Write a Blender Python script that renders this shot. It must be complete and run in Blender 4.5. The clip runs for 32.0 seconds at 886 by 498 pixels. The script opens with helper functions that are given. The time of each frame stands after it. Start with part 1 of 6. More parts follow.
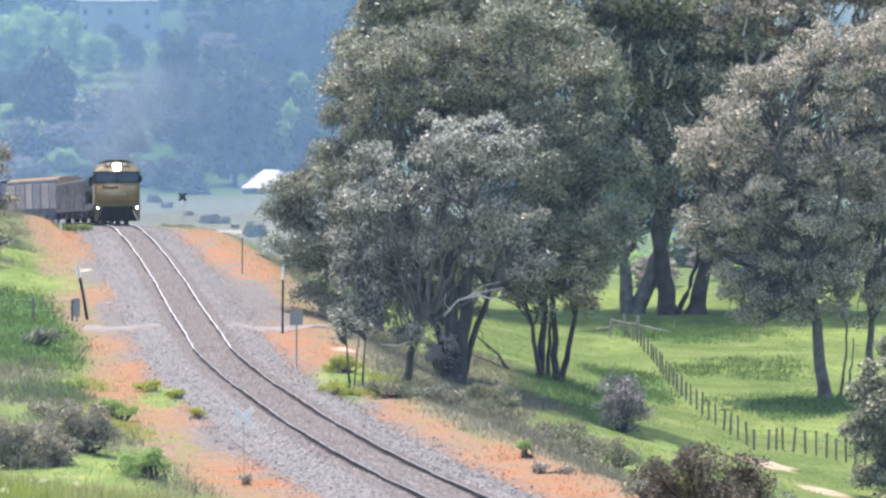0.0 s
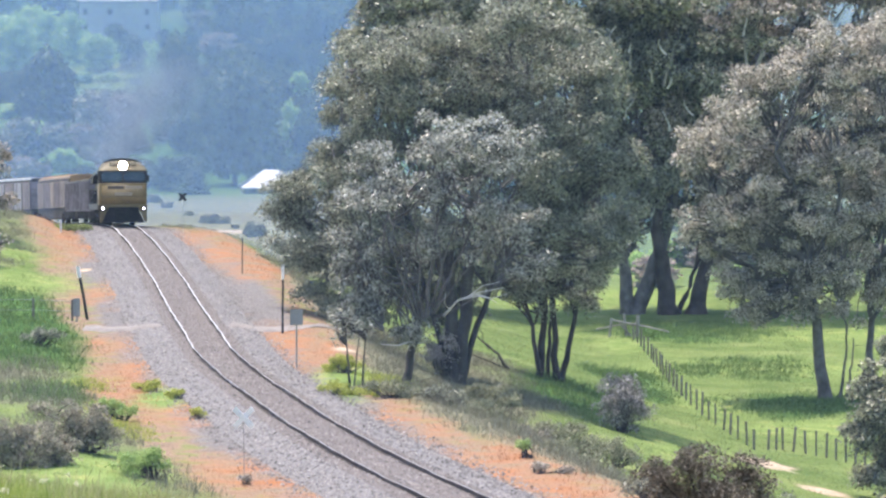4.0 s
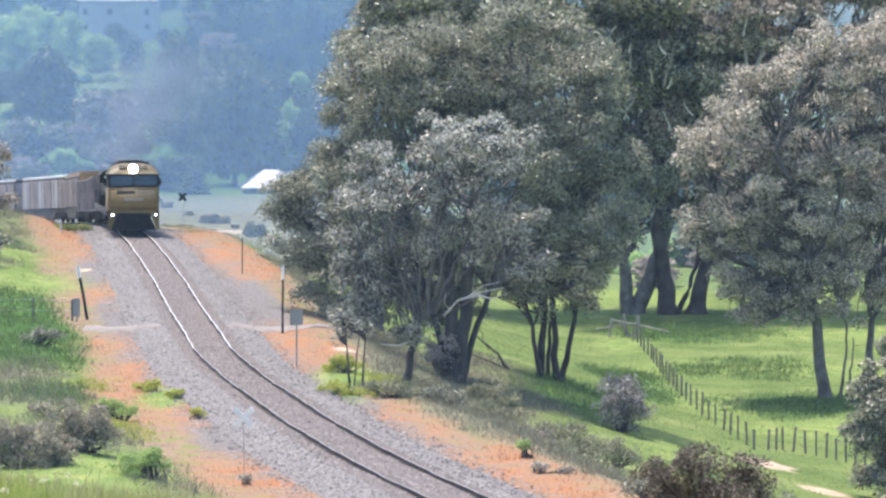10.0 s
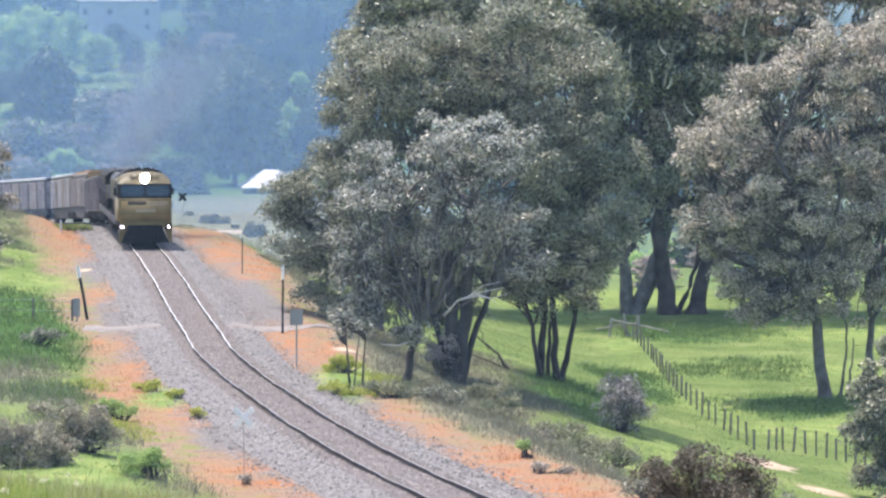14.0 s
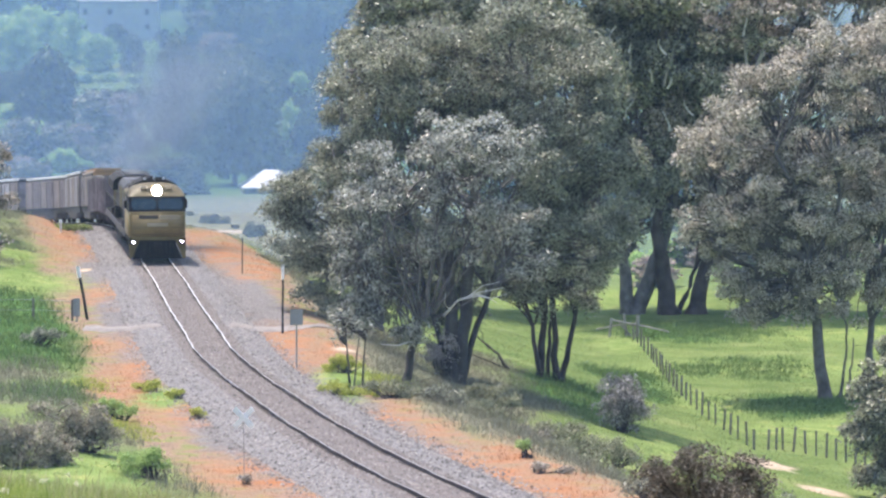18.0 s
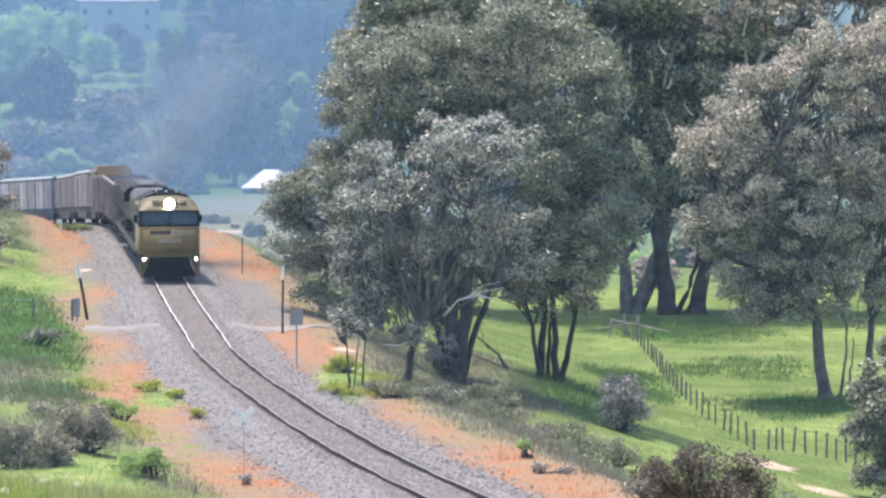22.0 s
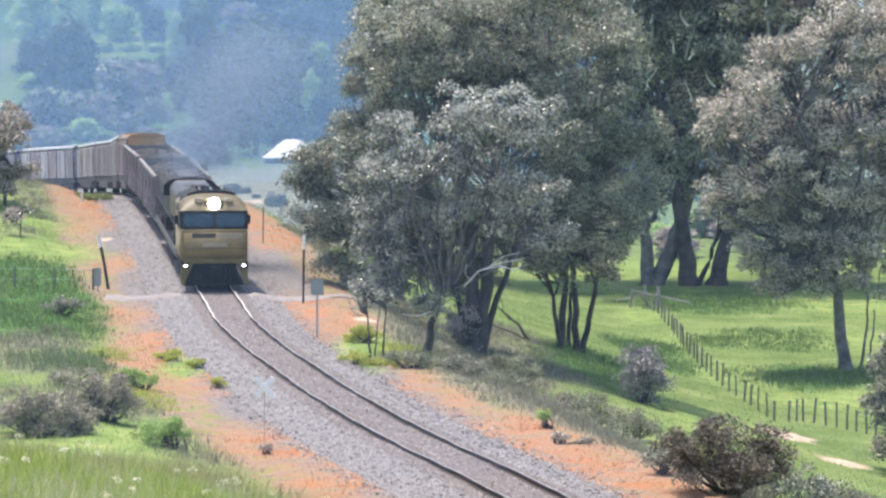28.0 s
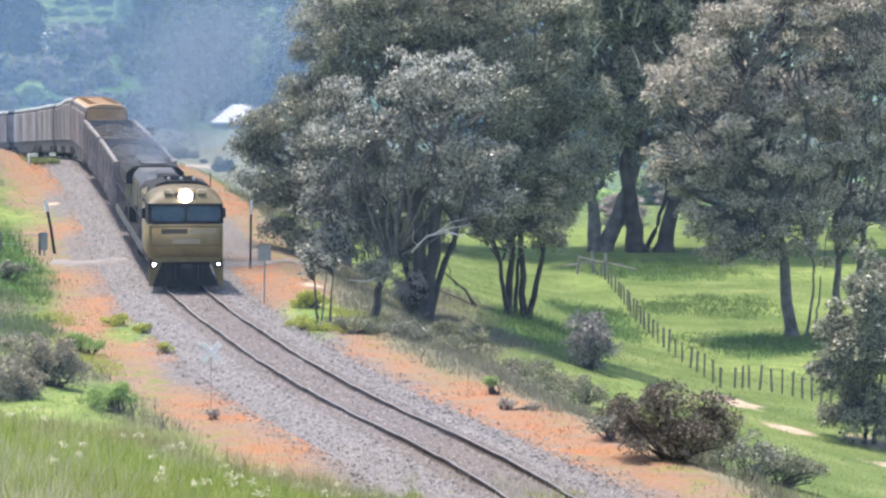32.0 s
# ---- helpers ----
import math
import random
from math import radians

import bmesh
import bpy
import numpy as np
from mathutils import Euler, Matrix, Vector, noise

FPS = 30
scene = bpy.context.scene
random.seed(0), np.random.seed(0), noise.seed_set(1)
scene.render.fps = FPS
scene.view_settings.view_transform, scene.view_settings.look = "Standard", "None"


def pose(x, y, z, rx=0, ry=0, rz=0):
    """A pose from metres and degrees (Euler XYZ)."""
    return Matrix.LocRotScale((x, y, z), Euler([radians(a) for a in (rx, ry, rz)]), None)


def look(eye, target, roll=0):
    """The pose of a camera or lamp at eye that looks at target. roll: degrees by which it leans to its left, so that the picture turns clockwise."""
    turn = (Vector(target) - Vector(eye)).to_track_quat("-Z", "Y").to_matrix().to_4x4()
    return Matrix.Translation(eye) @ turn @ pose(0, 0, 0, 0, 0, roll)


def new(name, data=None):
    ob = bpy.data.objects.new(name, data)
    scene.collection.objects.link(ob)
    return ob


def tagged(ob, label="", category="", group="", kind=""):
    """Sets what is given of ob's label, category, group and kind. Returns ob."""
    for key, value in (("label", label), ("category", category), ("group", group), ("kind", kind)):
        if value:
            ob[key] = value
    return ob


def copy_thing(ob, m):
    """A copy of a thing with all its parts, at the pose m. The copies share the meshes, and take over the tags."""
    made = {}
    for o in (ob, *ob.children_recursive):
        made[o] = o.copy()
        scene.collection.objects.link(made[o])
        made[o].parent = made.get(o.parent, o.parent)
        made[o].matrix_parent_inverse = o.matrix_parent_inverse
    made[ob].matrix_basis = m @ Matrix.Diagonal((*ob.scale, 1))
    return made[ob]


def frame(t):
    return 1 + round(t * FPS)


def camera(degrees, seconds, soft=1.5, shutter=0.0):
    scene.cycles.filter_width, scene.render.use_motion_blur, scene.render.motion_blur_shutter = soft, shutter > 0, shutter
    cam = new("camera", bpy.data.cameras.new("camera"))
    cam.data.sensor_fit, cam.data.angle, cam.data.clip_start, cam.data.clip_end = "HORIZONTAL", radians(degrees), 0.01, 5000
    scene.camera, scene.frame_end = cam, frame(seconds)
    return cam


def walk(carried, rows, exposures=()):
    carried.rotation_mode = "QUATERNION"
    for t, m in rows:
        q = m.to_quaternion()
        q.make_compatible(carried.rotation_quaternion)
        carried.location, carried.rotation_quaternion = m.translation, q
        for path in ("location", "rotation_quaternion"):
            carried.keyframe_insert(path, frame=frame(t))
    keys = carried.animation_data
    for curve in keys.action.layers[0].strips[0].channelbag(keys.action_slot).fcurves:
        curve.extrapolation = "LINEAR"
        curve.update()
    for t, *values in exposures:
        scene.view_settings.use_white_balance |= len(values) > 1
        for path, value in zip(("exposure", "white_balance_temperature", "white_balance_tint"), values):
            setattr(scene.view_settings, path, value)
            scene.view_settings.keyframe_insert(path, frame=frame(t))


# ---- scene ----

cam = camera(17.15, 32.0, soft=2.45)
EYE = (0.0, 0.0, 19.0)
TILT = 90 - 3.697
# seconds, turn to the left, tilt up and clockwise lean, in degrees
TURNS = [
    (0.0, 0, 0, 0), (24.0, 0, 0, 0), (24.5, 0.005, 0.012, 0.03), (25.5, -0.015, -0.1, 0.08),
    (26.5, -0.034, -0.215, 0.121), (27.0, 0.032, -0.275, 0.146), (27.5, -0.019, -0.35, 0.18),
    (27.7, 0.03, -0.41, 0.17), (28.0, 0.407, -0.578, 0.134), (28.5, 0.25, -0.419, 0.165),
    (29.0, 0.25, -0.568, 0.18), (29.5, 0.223, -0.756, 0.239), (30.0, 0.107, -0.971, 0.251),
    (30.5, 0.169, -1.246, 0.291), (31.0, 0.018, -1.087, 0.369), (31.5, -0.309, -1.036, 0.393),
    (32.0, -0.627, -1.24, 0.426)]
walk(cam, [(t, pose(*EYE, TILT + up, 0, turn) @ pose(0, 0, 0, 0, 0, lean)) for t, turn, up, lean in TURNS],
     [(0.0, 1.22, 6750, 14), (14.0, 1.2, 6750, 14), (18.0, 1.16, 6750, 14), (24.0, 1.2, 6700, 14), (27.0, 1.25, 6700, 14), (29.0, 1.19, 6750, 14), (32.0, 1.18, 6750, 14)])

# ---- light ----
SUN_TOWARDS = Vector((-0.24, 0.22, 1.0)).normalized()
elevation = math.asin(SUN_TOWARDS.z)
azimuth = math.atan2(SUN_TOWARDS.x, SUN_TOWARDS.y)
world = bpy.data.worlds.new("world")
scene.world = world
world.use_nodes = True
wn = world.node_tree.nodes
sky = wn.new("ShaderNodeTexSky")
sky.sky_type, sky.sun_disc = "NISHITA", False
sky.sun_elevation, sky.sun_rotation = elevation, azimuth
sky.dust_density = 2.0
world.node_tree.links.new(sky.outputs[0], wn["Background"].inputs[0])
wn["Background"].inputs[1].default_value = 0.15
sun = new("sun", bpy.data.lights.new("sun", "SUN"))
sun.data.energy, sun.data.angle, sun.data.color = 2.5, radians(0.55), (1.0, 0.95, 0.87)
sun.matrix_world = look(SUN_TOWARDS * 200, (0, 0, 0))

# ---- materials ----
def mix_shade(name, low, high, scale=3.0, rough=0.8, metal=0.0, bump=0.0, fine=25.0, patch=0.35, tweak=None):
    """A surface that varies between two colours at two scales, with relief."""
    m = bpy.data.materials.new(name)
    m.use_nodes = True
    n, l = m.node_tree.nodes, m.node_tree.links
    b = n["Principled BSDF"]
    co = n.new("ShaderNodeNewGeometry") if tweak == "world" else n.new("ShaderNodeTexCoord")
    out = co.outputs["Position"] if tweak == "world" else co.outputs["Object"]
    big, small = n.new("ShaderNodeTexNoise"), n.new("ShaderNodeTexNoise")
    big.inputs["Scale"].default_value, small.inputs["Scale"].default_value = scale, scale * fine / 3
    big.inputs["Detail"].default_value, small.inputs["Detail"].default_value = 5, 4
    add, ramp = n.new("ShaderNodeMix"), n.new("ShaderNodeValToRGB")
    add.inputs[0].default_value = patch
    l.new(out, big.inputs["Vector"]), l.new(out, small.inputs["Vector"])
    l.new(big.outputs["Fac"], add.inputs[2]), l.new(small.outputs["Fac"], add.inputs[3])
    ramp.color_ramp.elements[0].position, ramp.color_ramp.elements[1].position = 0.32, 0.68
    ramp.color_ramp.elements[0].color, ramp.color_ramp.elements[1].color = (*low, 1), (*high, 1)
    l.new(add.outputs[0], ramp.inputs[0]), l.new(ramp.outputs[0], b.inputs["Base Color"])
    b.inputs["Roughness"].default_value, b.inputs["Metallic"].default_value = rough, metal
    if bump:
        bp = n.new("ShaderNodeBump")
        bp.inputs["Strength"].default_value, bp.inputs["Distance"].default_value = bump, 0.05
        l.new(small.outputs["Fac"], bp.inputs["Height"]), l.new(bp.outputs[0], b.inputs["Normal"])
    return m


def leaf_shade(name, low, high, rough=0.5, glow=0.36):
    """Leaves: each its own tint, lit through from behind."""
    m = bpy.data.materials.new(name)
    m.use_nodes = True
    n, l = m.node_tree.nodes, m.node_tree.links
    b, geo, ramp, tr, mx = (n["Principled BSDF"], n.new("ShaderNodeNewGeometry"), n.new("ShaderNodeValToRGB"),
                            n.new("ShaderNodeBsdfTranslucent"), n.new("ShaderNodeMixShader"))
    ramp.color_ramp.elements[0].color, ramp.color_ramp.elements[1].color = (*low, 1), (*high, 1)
    ramp.color_ramp.elements[0].position, ramp.color_ramp.elements[1].position = 0.22, 0.76
    noise_t = n.new("ShaderNodeTexNoise")
    noise_t.inputs["Scale"].default_value = 0.8
    l.new(geo.outputs["Position"], noise_t.inputs["Vector"])
    both = n.new("ShaderNodeMix")
    both.inputs[0].default_value = 0.32
    l.new(geo.outputs["Random Per Island"], both.inputs[2]), l.new(noise_t.outputs["Fac"], both.inputs[3])
    l.new(both.outputs[0], ramp.inputs[0])
    l.new(ramp.outputs[0], b.inputs["Base Color"]), l.new(ramp.outputs[0], tr.inputs["Color"])
    b.inputs["Roughness"].default_value = rough
    mx.inputs[0].default_value = glow
    l.new(b.outputs[0], mx.inputs[1]), l.new(tr.outputs[0], mx.inputs[2])
    l.new(mx.outputs[0], n["Material Output"].inputs["Surface"])
    return m


def plain(name, colour, rough=0.6, metal=0.0):
    return mix_shade(name, tuple(c * 0.8 for c in colour), tuple(min(1, c * 1.15) for c in colour), 1.5, rough, metal, 0.1)


def lamp_shade(name, colour, strength):
    m = bpy.data.materials.new(name)
    m.use_nodes = True
    b = m.node_tree.nodes["Principled BSDF"]
    b.inputs["Base Color"].default_value = (*colour, 1)
    b.inputs["Emission Color"].default_value, b.inputs["Emission Strength"].default_value = (*colour, 1), strength
    return m


BARK = mix_shade("bark", (0.022, 0.019, 0.017), (0.11, 0.10, 0.092), 1.2, 0.9, 0, 0.6, patch=0.4)
DARK_BARK = mix_shade("dark_bark", (0.025, 0.022, 0.02), (0.11, 0.09, 0.08), 1.2, 0.95, 0, 0.6)
GREY_BARK = mix_shade("grey_bark", (0.045, 0.041, 0.038), (0.24, 0.225, 0.21), 1.5, 0.9, 0, 0.5, patch=0.4)
BLEACHED = mix_shade("bleached_wood", (0.5, 0.48, 0.46), (0.8, 0.78, 0.75), 3, 0.7, 0, 0.2)
PALE_WOOD = mix_shade("dead_wood", (0.18, 0.165, 0.15), (0.42, 0.40, 0.37), 2, 0.85, 0, 0.3)
LEAF_OLIVE = leaf_shade("leaf_olive", (0.059, 0.061, 0.042), (0.485, 0.49, 0.355), 0.4, 0.2)
LEAF_GREY = leaf_shade("leaf_grey", (0.038, 0.041, 0.032), (0.57, 0.565, 0.48), 0.34, 0.16)
LEAF_SILVER = leaf_shade("leaf_silver", (0.22, 0.225, 0.19), (0.80, 0.79, 0.72), 0.34, 0.2)
LEAF_MAUVE = leaf_shade("leaf_mauve", (0.07, 0.066, 0.062), (0.52, 0.48, 0.45), 0.4, 0.15)
LEAF_DARK = leaf_shade("leaf_dark", (0.0987, 0.089, 0.07), (0.6038, 0.525, 0.44), 0.4, 0.2)
LEAF_BROWN = leaf_shade("leaf_brown", (0.112, 0.102, 0.081), (0.79, 0.715, 0.59), 0.37, 0.22)
LEAF_FAR = leaf_shade("leaf_far", (0.045, 0.07, 0.04), (0.14, 0.18, 0.095), 0.6)
LEAF_FRESH = leaf_shade("leaf_fresh", (0.24, 0.36, 0.10), (0.40, 0.52, 0.18), 0.6)
# Sunlight on far crowns is put into this leaf colour, paler than foliage.
LEAF_SUNNY = leaf_shade("leaf_sunny", (0.36, 0.54, 0.20), (0.62, 0.78, 0.34), 0.6, 0.45)
LEAF_SCRUB = leaf_shade("leaf_scrub", (0.13, 0.14, 0.075), (0.40, 0.405, 0.255), 0.5, 0.25)
SCRUB_DARK = leaf_shade("dark_scrub", (0.085, 0.073, 0.057), (0.27, 0.235, 0.185), 0.7, 0.15)
SCRUB = leaf_shade("scrub", (0.17, 0.15, 0.11), (0.45, 0.405, 0.31), 0.7, 0.2)
GRASS_GREEN = leaf_shade("grass_green", (0.15, 0.21, 0.062), (0.36, 0.40, 0.165), 0.8, 0.5)
GRASS_DRY = leaf_shade("grass_dry", (0.32, 0.15, 0.07), (0.47, 0.265, 0.145), 0.9, 0.55)
LEAF_YELLOW = leaf_shade("leaf_yellow", (0.26, 0.33, 0.05), (0.58, 0.58, 0.15), 0.7, 0.4)
STONE = leaf_shade("ballast_stone", (0.08, 0.073, 0.07), (0.37, 0.34, 0.315), 0.9, 0.0)
WEEDS = leaf_shade("weeds", (0.075, 0.135, 0.042), (0.21, 0.30, 0.10), 0.7, 0.3)
GRASS_LIGHT = leaf_shade("grass_light", (0.20, 0.29, 0.06), (0.50, 0.55, 0.20), 0.8, 0.5)
GRASS_RANK = leaf_shade("grass_rank", (0.18, 0.25, 0.045), (0.46, 0.50, 0.14), 0.8, 0.5)
GRASS_CREAM = leaf_shade("grass_cream", (0.5, 0.48, 0.30), (0.85, 0.82, 0.6), 0.8, 0.4)
GRASS_STALK = leaf_shade("grass_stalk", (0.34, 0.34, 0.22), (0.68, 0.65, 0.46), 0.8, 0.4)
GRASS_TAWNY = leaf_shade("grass_tawny", (0.24, 0.25, 0.11), (0.50, 0.46, 0.26), 0.8, 0.4)
GRASS_PALE = leaf_shade("grass_pale", (0.155, 0.155, 0.10), (0.32, 0.305, 0.215), 0.8, 0.3)
BALLAST = mix_shade("ballast", (0.08, 0.074, 0.074), (0.28, 0.265, 0.26), 1.6, 0.9, 0, 0.5, 45, 0.85, "world")
BED = mix_shade("track_bed", (0.045, 0.038, 0.035), (0.23, 0.195, 0.18), 1.8, 0.9, 0, 0.5, 45, 0.82, "world")
# Two tones of one steel: the sky's glint on far rails, in colour.
GLINT_STEEL = mix_shade("glint_rail_steel", (0.55, 0.53, 0.51), (0.88, 0.86, 0.84), 2, 0.46, 0.95)
NEAR_STEEL = mix_shade("near_rail_steel", (0.17, 0.155, 0.145), (0.36, 0.335, 0.315), 2, 0.42, 0.55)
RUST = mix_shade("rail_rust", (0.03, 0.023, 0.02), (0.085, 0.066, 0.057), 4, 0.9, 0, 0.3)
SLEEPER = mix_shade("worn_grey_wood", (0.2, 0.185, 0.18), (0.34, 0.31, 0.30), 3, 0.9, 0, 0.4)
WEATHERED = mix_shade("weathered_timber", (0.10, 0.09, 0.085), (0.26, 0.24, 0.22), 4, 0.9, 0, 0.4)
WHITE = plain("white_paint", (0.88, 0.9, 0.9), 0.5)
DARK_METAL = mix_shade("dark_metal", (0.008, 0.008, 0.009), (0.026, 0.025, 0.026), 2, 0.9, 0.0)
# Dark metal with haze put into its colour, for the wagons.
HAZE_PALED_METAL = mix_shade("haze_paled_metal", (0.035, 0.032, 0.033), (0.13, 0.118, 0.115), 2, 0.9, 0.0)
GREY_METAL = plain("grey_metal", (0.32, 0.34, 0.36), 0.5, 0.3)
YELLOW = mix_shade("yellow_paint", (0.165, 0.118, 0.052), (0.275, 0.208, 0.095), 1.2, 0.45, 0, 0.05)
WHITE_GRIME = mix_shade("grimy_pale_paint", (0.12, 0.115, 0.11), (0.5, 0.48, 0.46), 2.2, 0.7, 0, 0.1)
YELLOW_DULL = mix_shade("dull_yellow_roof", (0.07, 0.055, 0.026), (0.155, 0.12, 0.05), 2, 0.55)
YELLOW_DIRTY = mix_shade("dirty_yellow", (0.10, 0.078, 0.032), (0.2, 0.155, 0.06), 2, 0.6)
BLUE_GREY = mix_shade("blue_grey_paint", (0.05, 0.052, 0.06), (0.14, 0.14, 0.15), 1.5, 0.6)
SCREEN = plain("windscreen", (0.035, 0.06, 0.08), 0.08)
BRAND_DARK = plain("dark_lettering_band", (0.07, 0.06, 0.05), 0.5)
BRAND_LIGHT = plain("pale_lettering_band", (0.36, 0.31, 0.22), 0.5)
# Lightened and tinted mauve for the haze and smoke before the wagons.
GONDOLA = mix_shade("brown_steel", (0.115, 0.10, 0.108), (0.42, 0.365, 0.385), 1.1, 0.75, 0, 0.2)
GONDOLA_RIM = mix_shade("worn_rim", (0.07, 0.06, 0.058), (0.34, 0.31, 0.295), 5, 0.7)
BOX_GREY = mix_shade("grey_container", (0.36, 0.33, 0.335), (0.64, 0.60, 0.60), 0.8, 0.7, 0, 0.1)
BOX_BROWN = mix_shade("brown_container", (0.27, 0.22, 0.21), (0.46, 0.385, 0.36), 0.8, 0.7, 0, 0.1)
BOX_BUFF = mix_shade("buff_container", (0.33, 0.265, 0.23), (0.54, 0.45, 0.40), 0.9, 0.7, 0, 0.1)
BOX_DUSK = mix_shade("dusky_container", (0.20, 0.17, 0.18), (0.40, 0.34, 0.35), 0.9, 0.7, 0, 0.1)
BOX_TAN = mix_shade("tan_container", (0.31, 0.19, 0.105), (0.48, 0.31, 0.17), 0.8, 0.7)
LAMP = lamp_shade("headlight_glow", (1.0, 0.97, 1.0), 30)
DITCH = lamp_shade("ditch_light_glow", (0.85, 0.82, 1.0), 12)
SMOKE = mix_shade("soot", (0.34, 0.41, 0.53), (0.46, 0.54, 0.67), 1, 1.0)
DIRT = mix_shade("dirt_road", (0.19, 0.17, 0.16), (0.31, 0.28, 0.26), 1.5, 0.95, 0, 0.3, tweak="world")
ROOF = plain("sheet_roof", (0.8, 0.8, 0.82), 0.3, 0.2)
PALE_WALL = plain("pale_wall", (0.7, 0.7, 0.7), 0.8)
WALL = plain("shed_wall", (0.2, 0.2, 0.19), 0.8)


# ---- lie of the land ----
def spline(points, n=1200):
    """A smooth line through points, even in length."""
    p = np.array(points, float)
    step = np.r_[0, np.cumsum(np.linalg.norm(np.diff(p, axis=0), axis=1))]
    u = np.linspace(0, step[-1], n)
    q = np.stack([np.interp(u, step, p[:, i]) for i in range(p.shape[1])], 1)
    k = np.exp(-np.linspace(-2, 2, 2 * (n // 40) + 1) ** 2)
    k /= k.sum()
    pad = len(k) // 2
    lead = q[0] + (q[0] - q[1]) * np.arange(pad, 0, -1)[:, None]
    tail = q[-1] + (q[-1] - q[-2]) * np.arange(1, pad + 1)[:, None]
    q = np.stack([np.convolve(np.r_[lead[:, i], q[:, i], tail[:, i]], k, "valid") for i in range(p.shape[1])], 1)
    return q


TRACK = spline([(-190.00, 470.00, -8.00), (-96.00, 359.27, -3.20), (-71.00, 319.39, -0.10), (-54.00, 289.47, 2.25),
                (-44.50, 271.51, 3.60), (-36.60, 255.55, 4.70), (-33.00, 248.57, 5.14), (-30.20, 241.58, 5.57),
                (-26.20, 221.63, 6.72), (-24.50, 213.15, 7.09), (-22.15, 197.18, 7.98), (-21.10, 190.69, 8.32),
                (-20.10, 184.10, 8.60), (-18.56, 174.20, 8.89), (-16.80, 164.67, 8.64), (-14.20, 149.01, 8.27),
                (-11.50, 131.84, 7.74), (-9.00, 116.39, 7.29), (-8.04, 111.31, 7.30), (-5.92, 101.42, 7.36),
                (-4.07, 92.31, 7.51), (-2.36, 84.69, 7.63), (-0.52, 78.82, 7.62), (0.60, 75.34, 7.68),
                (3.19, 66.07, 7.59), (5.86, 58.45, 7.15)])
STATION = np.r_[0, np.cumsum(np.linalg.norm(np.diff(TRACK, axis=0), axis=1))]
ALONG = np.gradient(TRACK[:, :2], axis=0)
ALONG /= np.linalg.norm(ALONG, axis=1)[:, None]
SIDE = np.stack([-ALONG[:, 1], ALONG[:, 0]], 1)   # to the train's left, the camera's right


def on_track(u, aside=0.0, up=0.0):
    """The place at the length u along the railway, aside to the camera's right."""
    c = [np.interp(u, STATION, TRACK[:, i]) for i in range(3)]
    s = [np.interp(u, STATION, SIDE[:, i]) for i in range(2)]
    return np.array([c[0] + s[0] * aside, c[1] + s[1] * aside, c[2] + up])


def smooth(a, b, v):
    k = np.clip((v - a) / (b - a), 0, 1)
    return k * k * (3 - 2 * k)


def wave(x, y):
    return (np.sin(x * 0.31 + 1.3 * np.sin(y * 0.17)) + np.sin(y * 0.23 + 1.7 * np.sin(x * 0.13 + 2)) +
            0.5 * np.sin(x * 0.83 + y * 0.61) + 0.4 * np.sin(y * 1.07 - x * 0.57)) / 2.9


def railside(x, y):
    """Distance to the railway, to the camera's right, and the railway's level there."""
    x, y = np.atleast_1d(np.asarray(x, float)), np.atleast_1d(np.asarray(y, float))
    off, lev = np.empty(len(x)), np.empty(len(x))
    pick = slice(None, None, 4)
    tp, sd = TRACK[pick], SIDE[pick]
    for i in range(0, len(x), 4000):
        dx, dy = x[i:i + 4000, None] - tp[:, 0], y[i:i + 4000, None] - tp[:, 1]
        d2 = dx * dx + dy * dy
        j = d2.argmin(1)
        r = np.arange(len(j))
        side = dx[r, j] * sd[j, 0] + dy[r, j] * sd[j, 1]
        off[i:i + 4000] = np.where(side < 0, -1, 1) * np.sqrt(d2[r, j])
        lev[i:i + 4000] = tp[j, 2]
    return off, lev


def ground(x, y):
    """The height of the ground."""
    x, y = np.atleast_1d(np.asarray(x, float)), np.atleast_1d(np.asarray(y, float))
    n, lev = railside(x, y)
    lev = lev - 0.32
    right = smooth(5.0, 13.0, n) * 0.45 + smooth(10.0, 32.0, n) * 0.55
    z = lev * (1 - right)
    left = np.clip(-n, 0, None)
    z = z + np.where(n < 0, 0.5 * smooth(5, 9, left) - 2.0 * smooth(14, 40, left), 0)
    z = z + 0.10 * wave(x * 1.3, y * 0.9) * smooth(4.5, 7, np.abs(n))
    z = z + 1.0 * np.exp(-((x + 26.5) / 5.5) ** 2 - ((y - 181) / 14) ** 2) * smooth(3.1, 5.4, left)
    beyond = smooth(195, 290, y)
    z = z * (1 - beyond * smooth(4, 25, np.abs(n)))
    z = z + 66 * smooth(400, 1000, y + 0.10 * x) + 2.5 * wave(x * 0.12, y * 0.12) * smooth(380, 520, y)
    knoll = 17.4 - 0.117 * y - 0.24 * np.clip(x + 7, 0, 30) * np.clip(y / 50, 0, 1) + 0.06 * wave(x * 3, y * 3)
    w = 1 - smooth(49, 66, y)
    return np.maximum(z, 0.0 * z - 6) * (1 - w) + np.maximum(knoll, 2.0) * w
# ---- end of the land ----


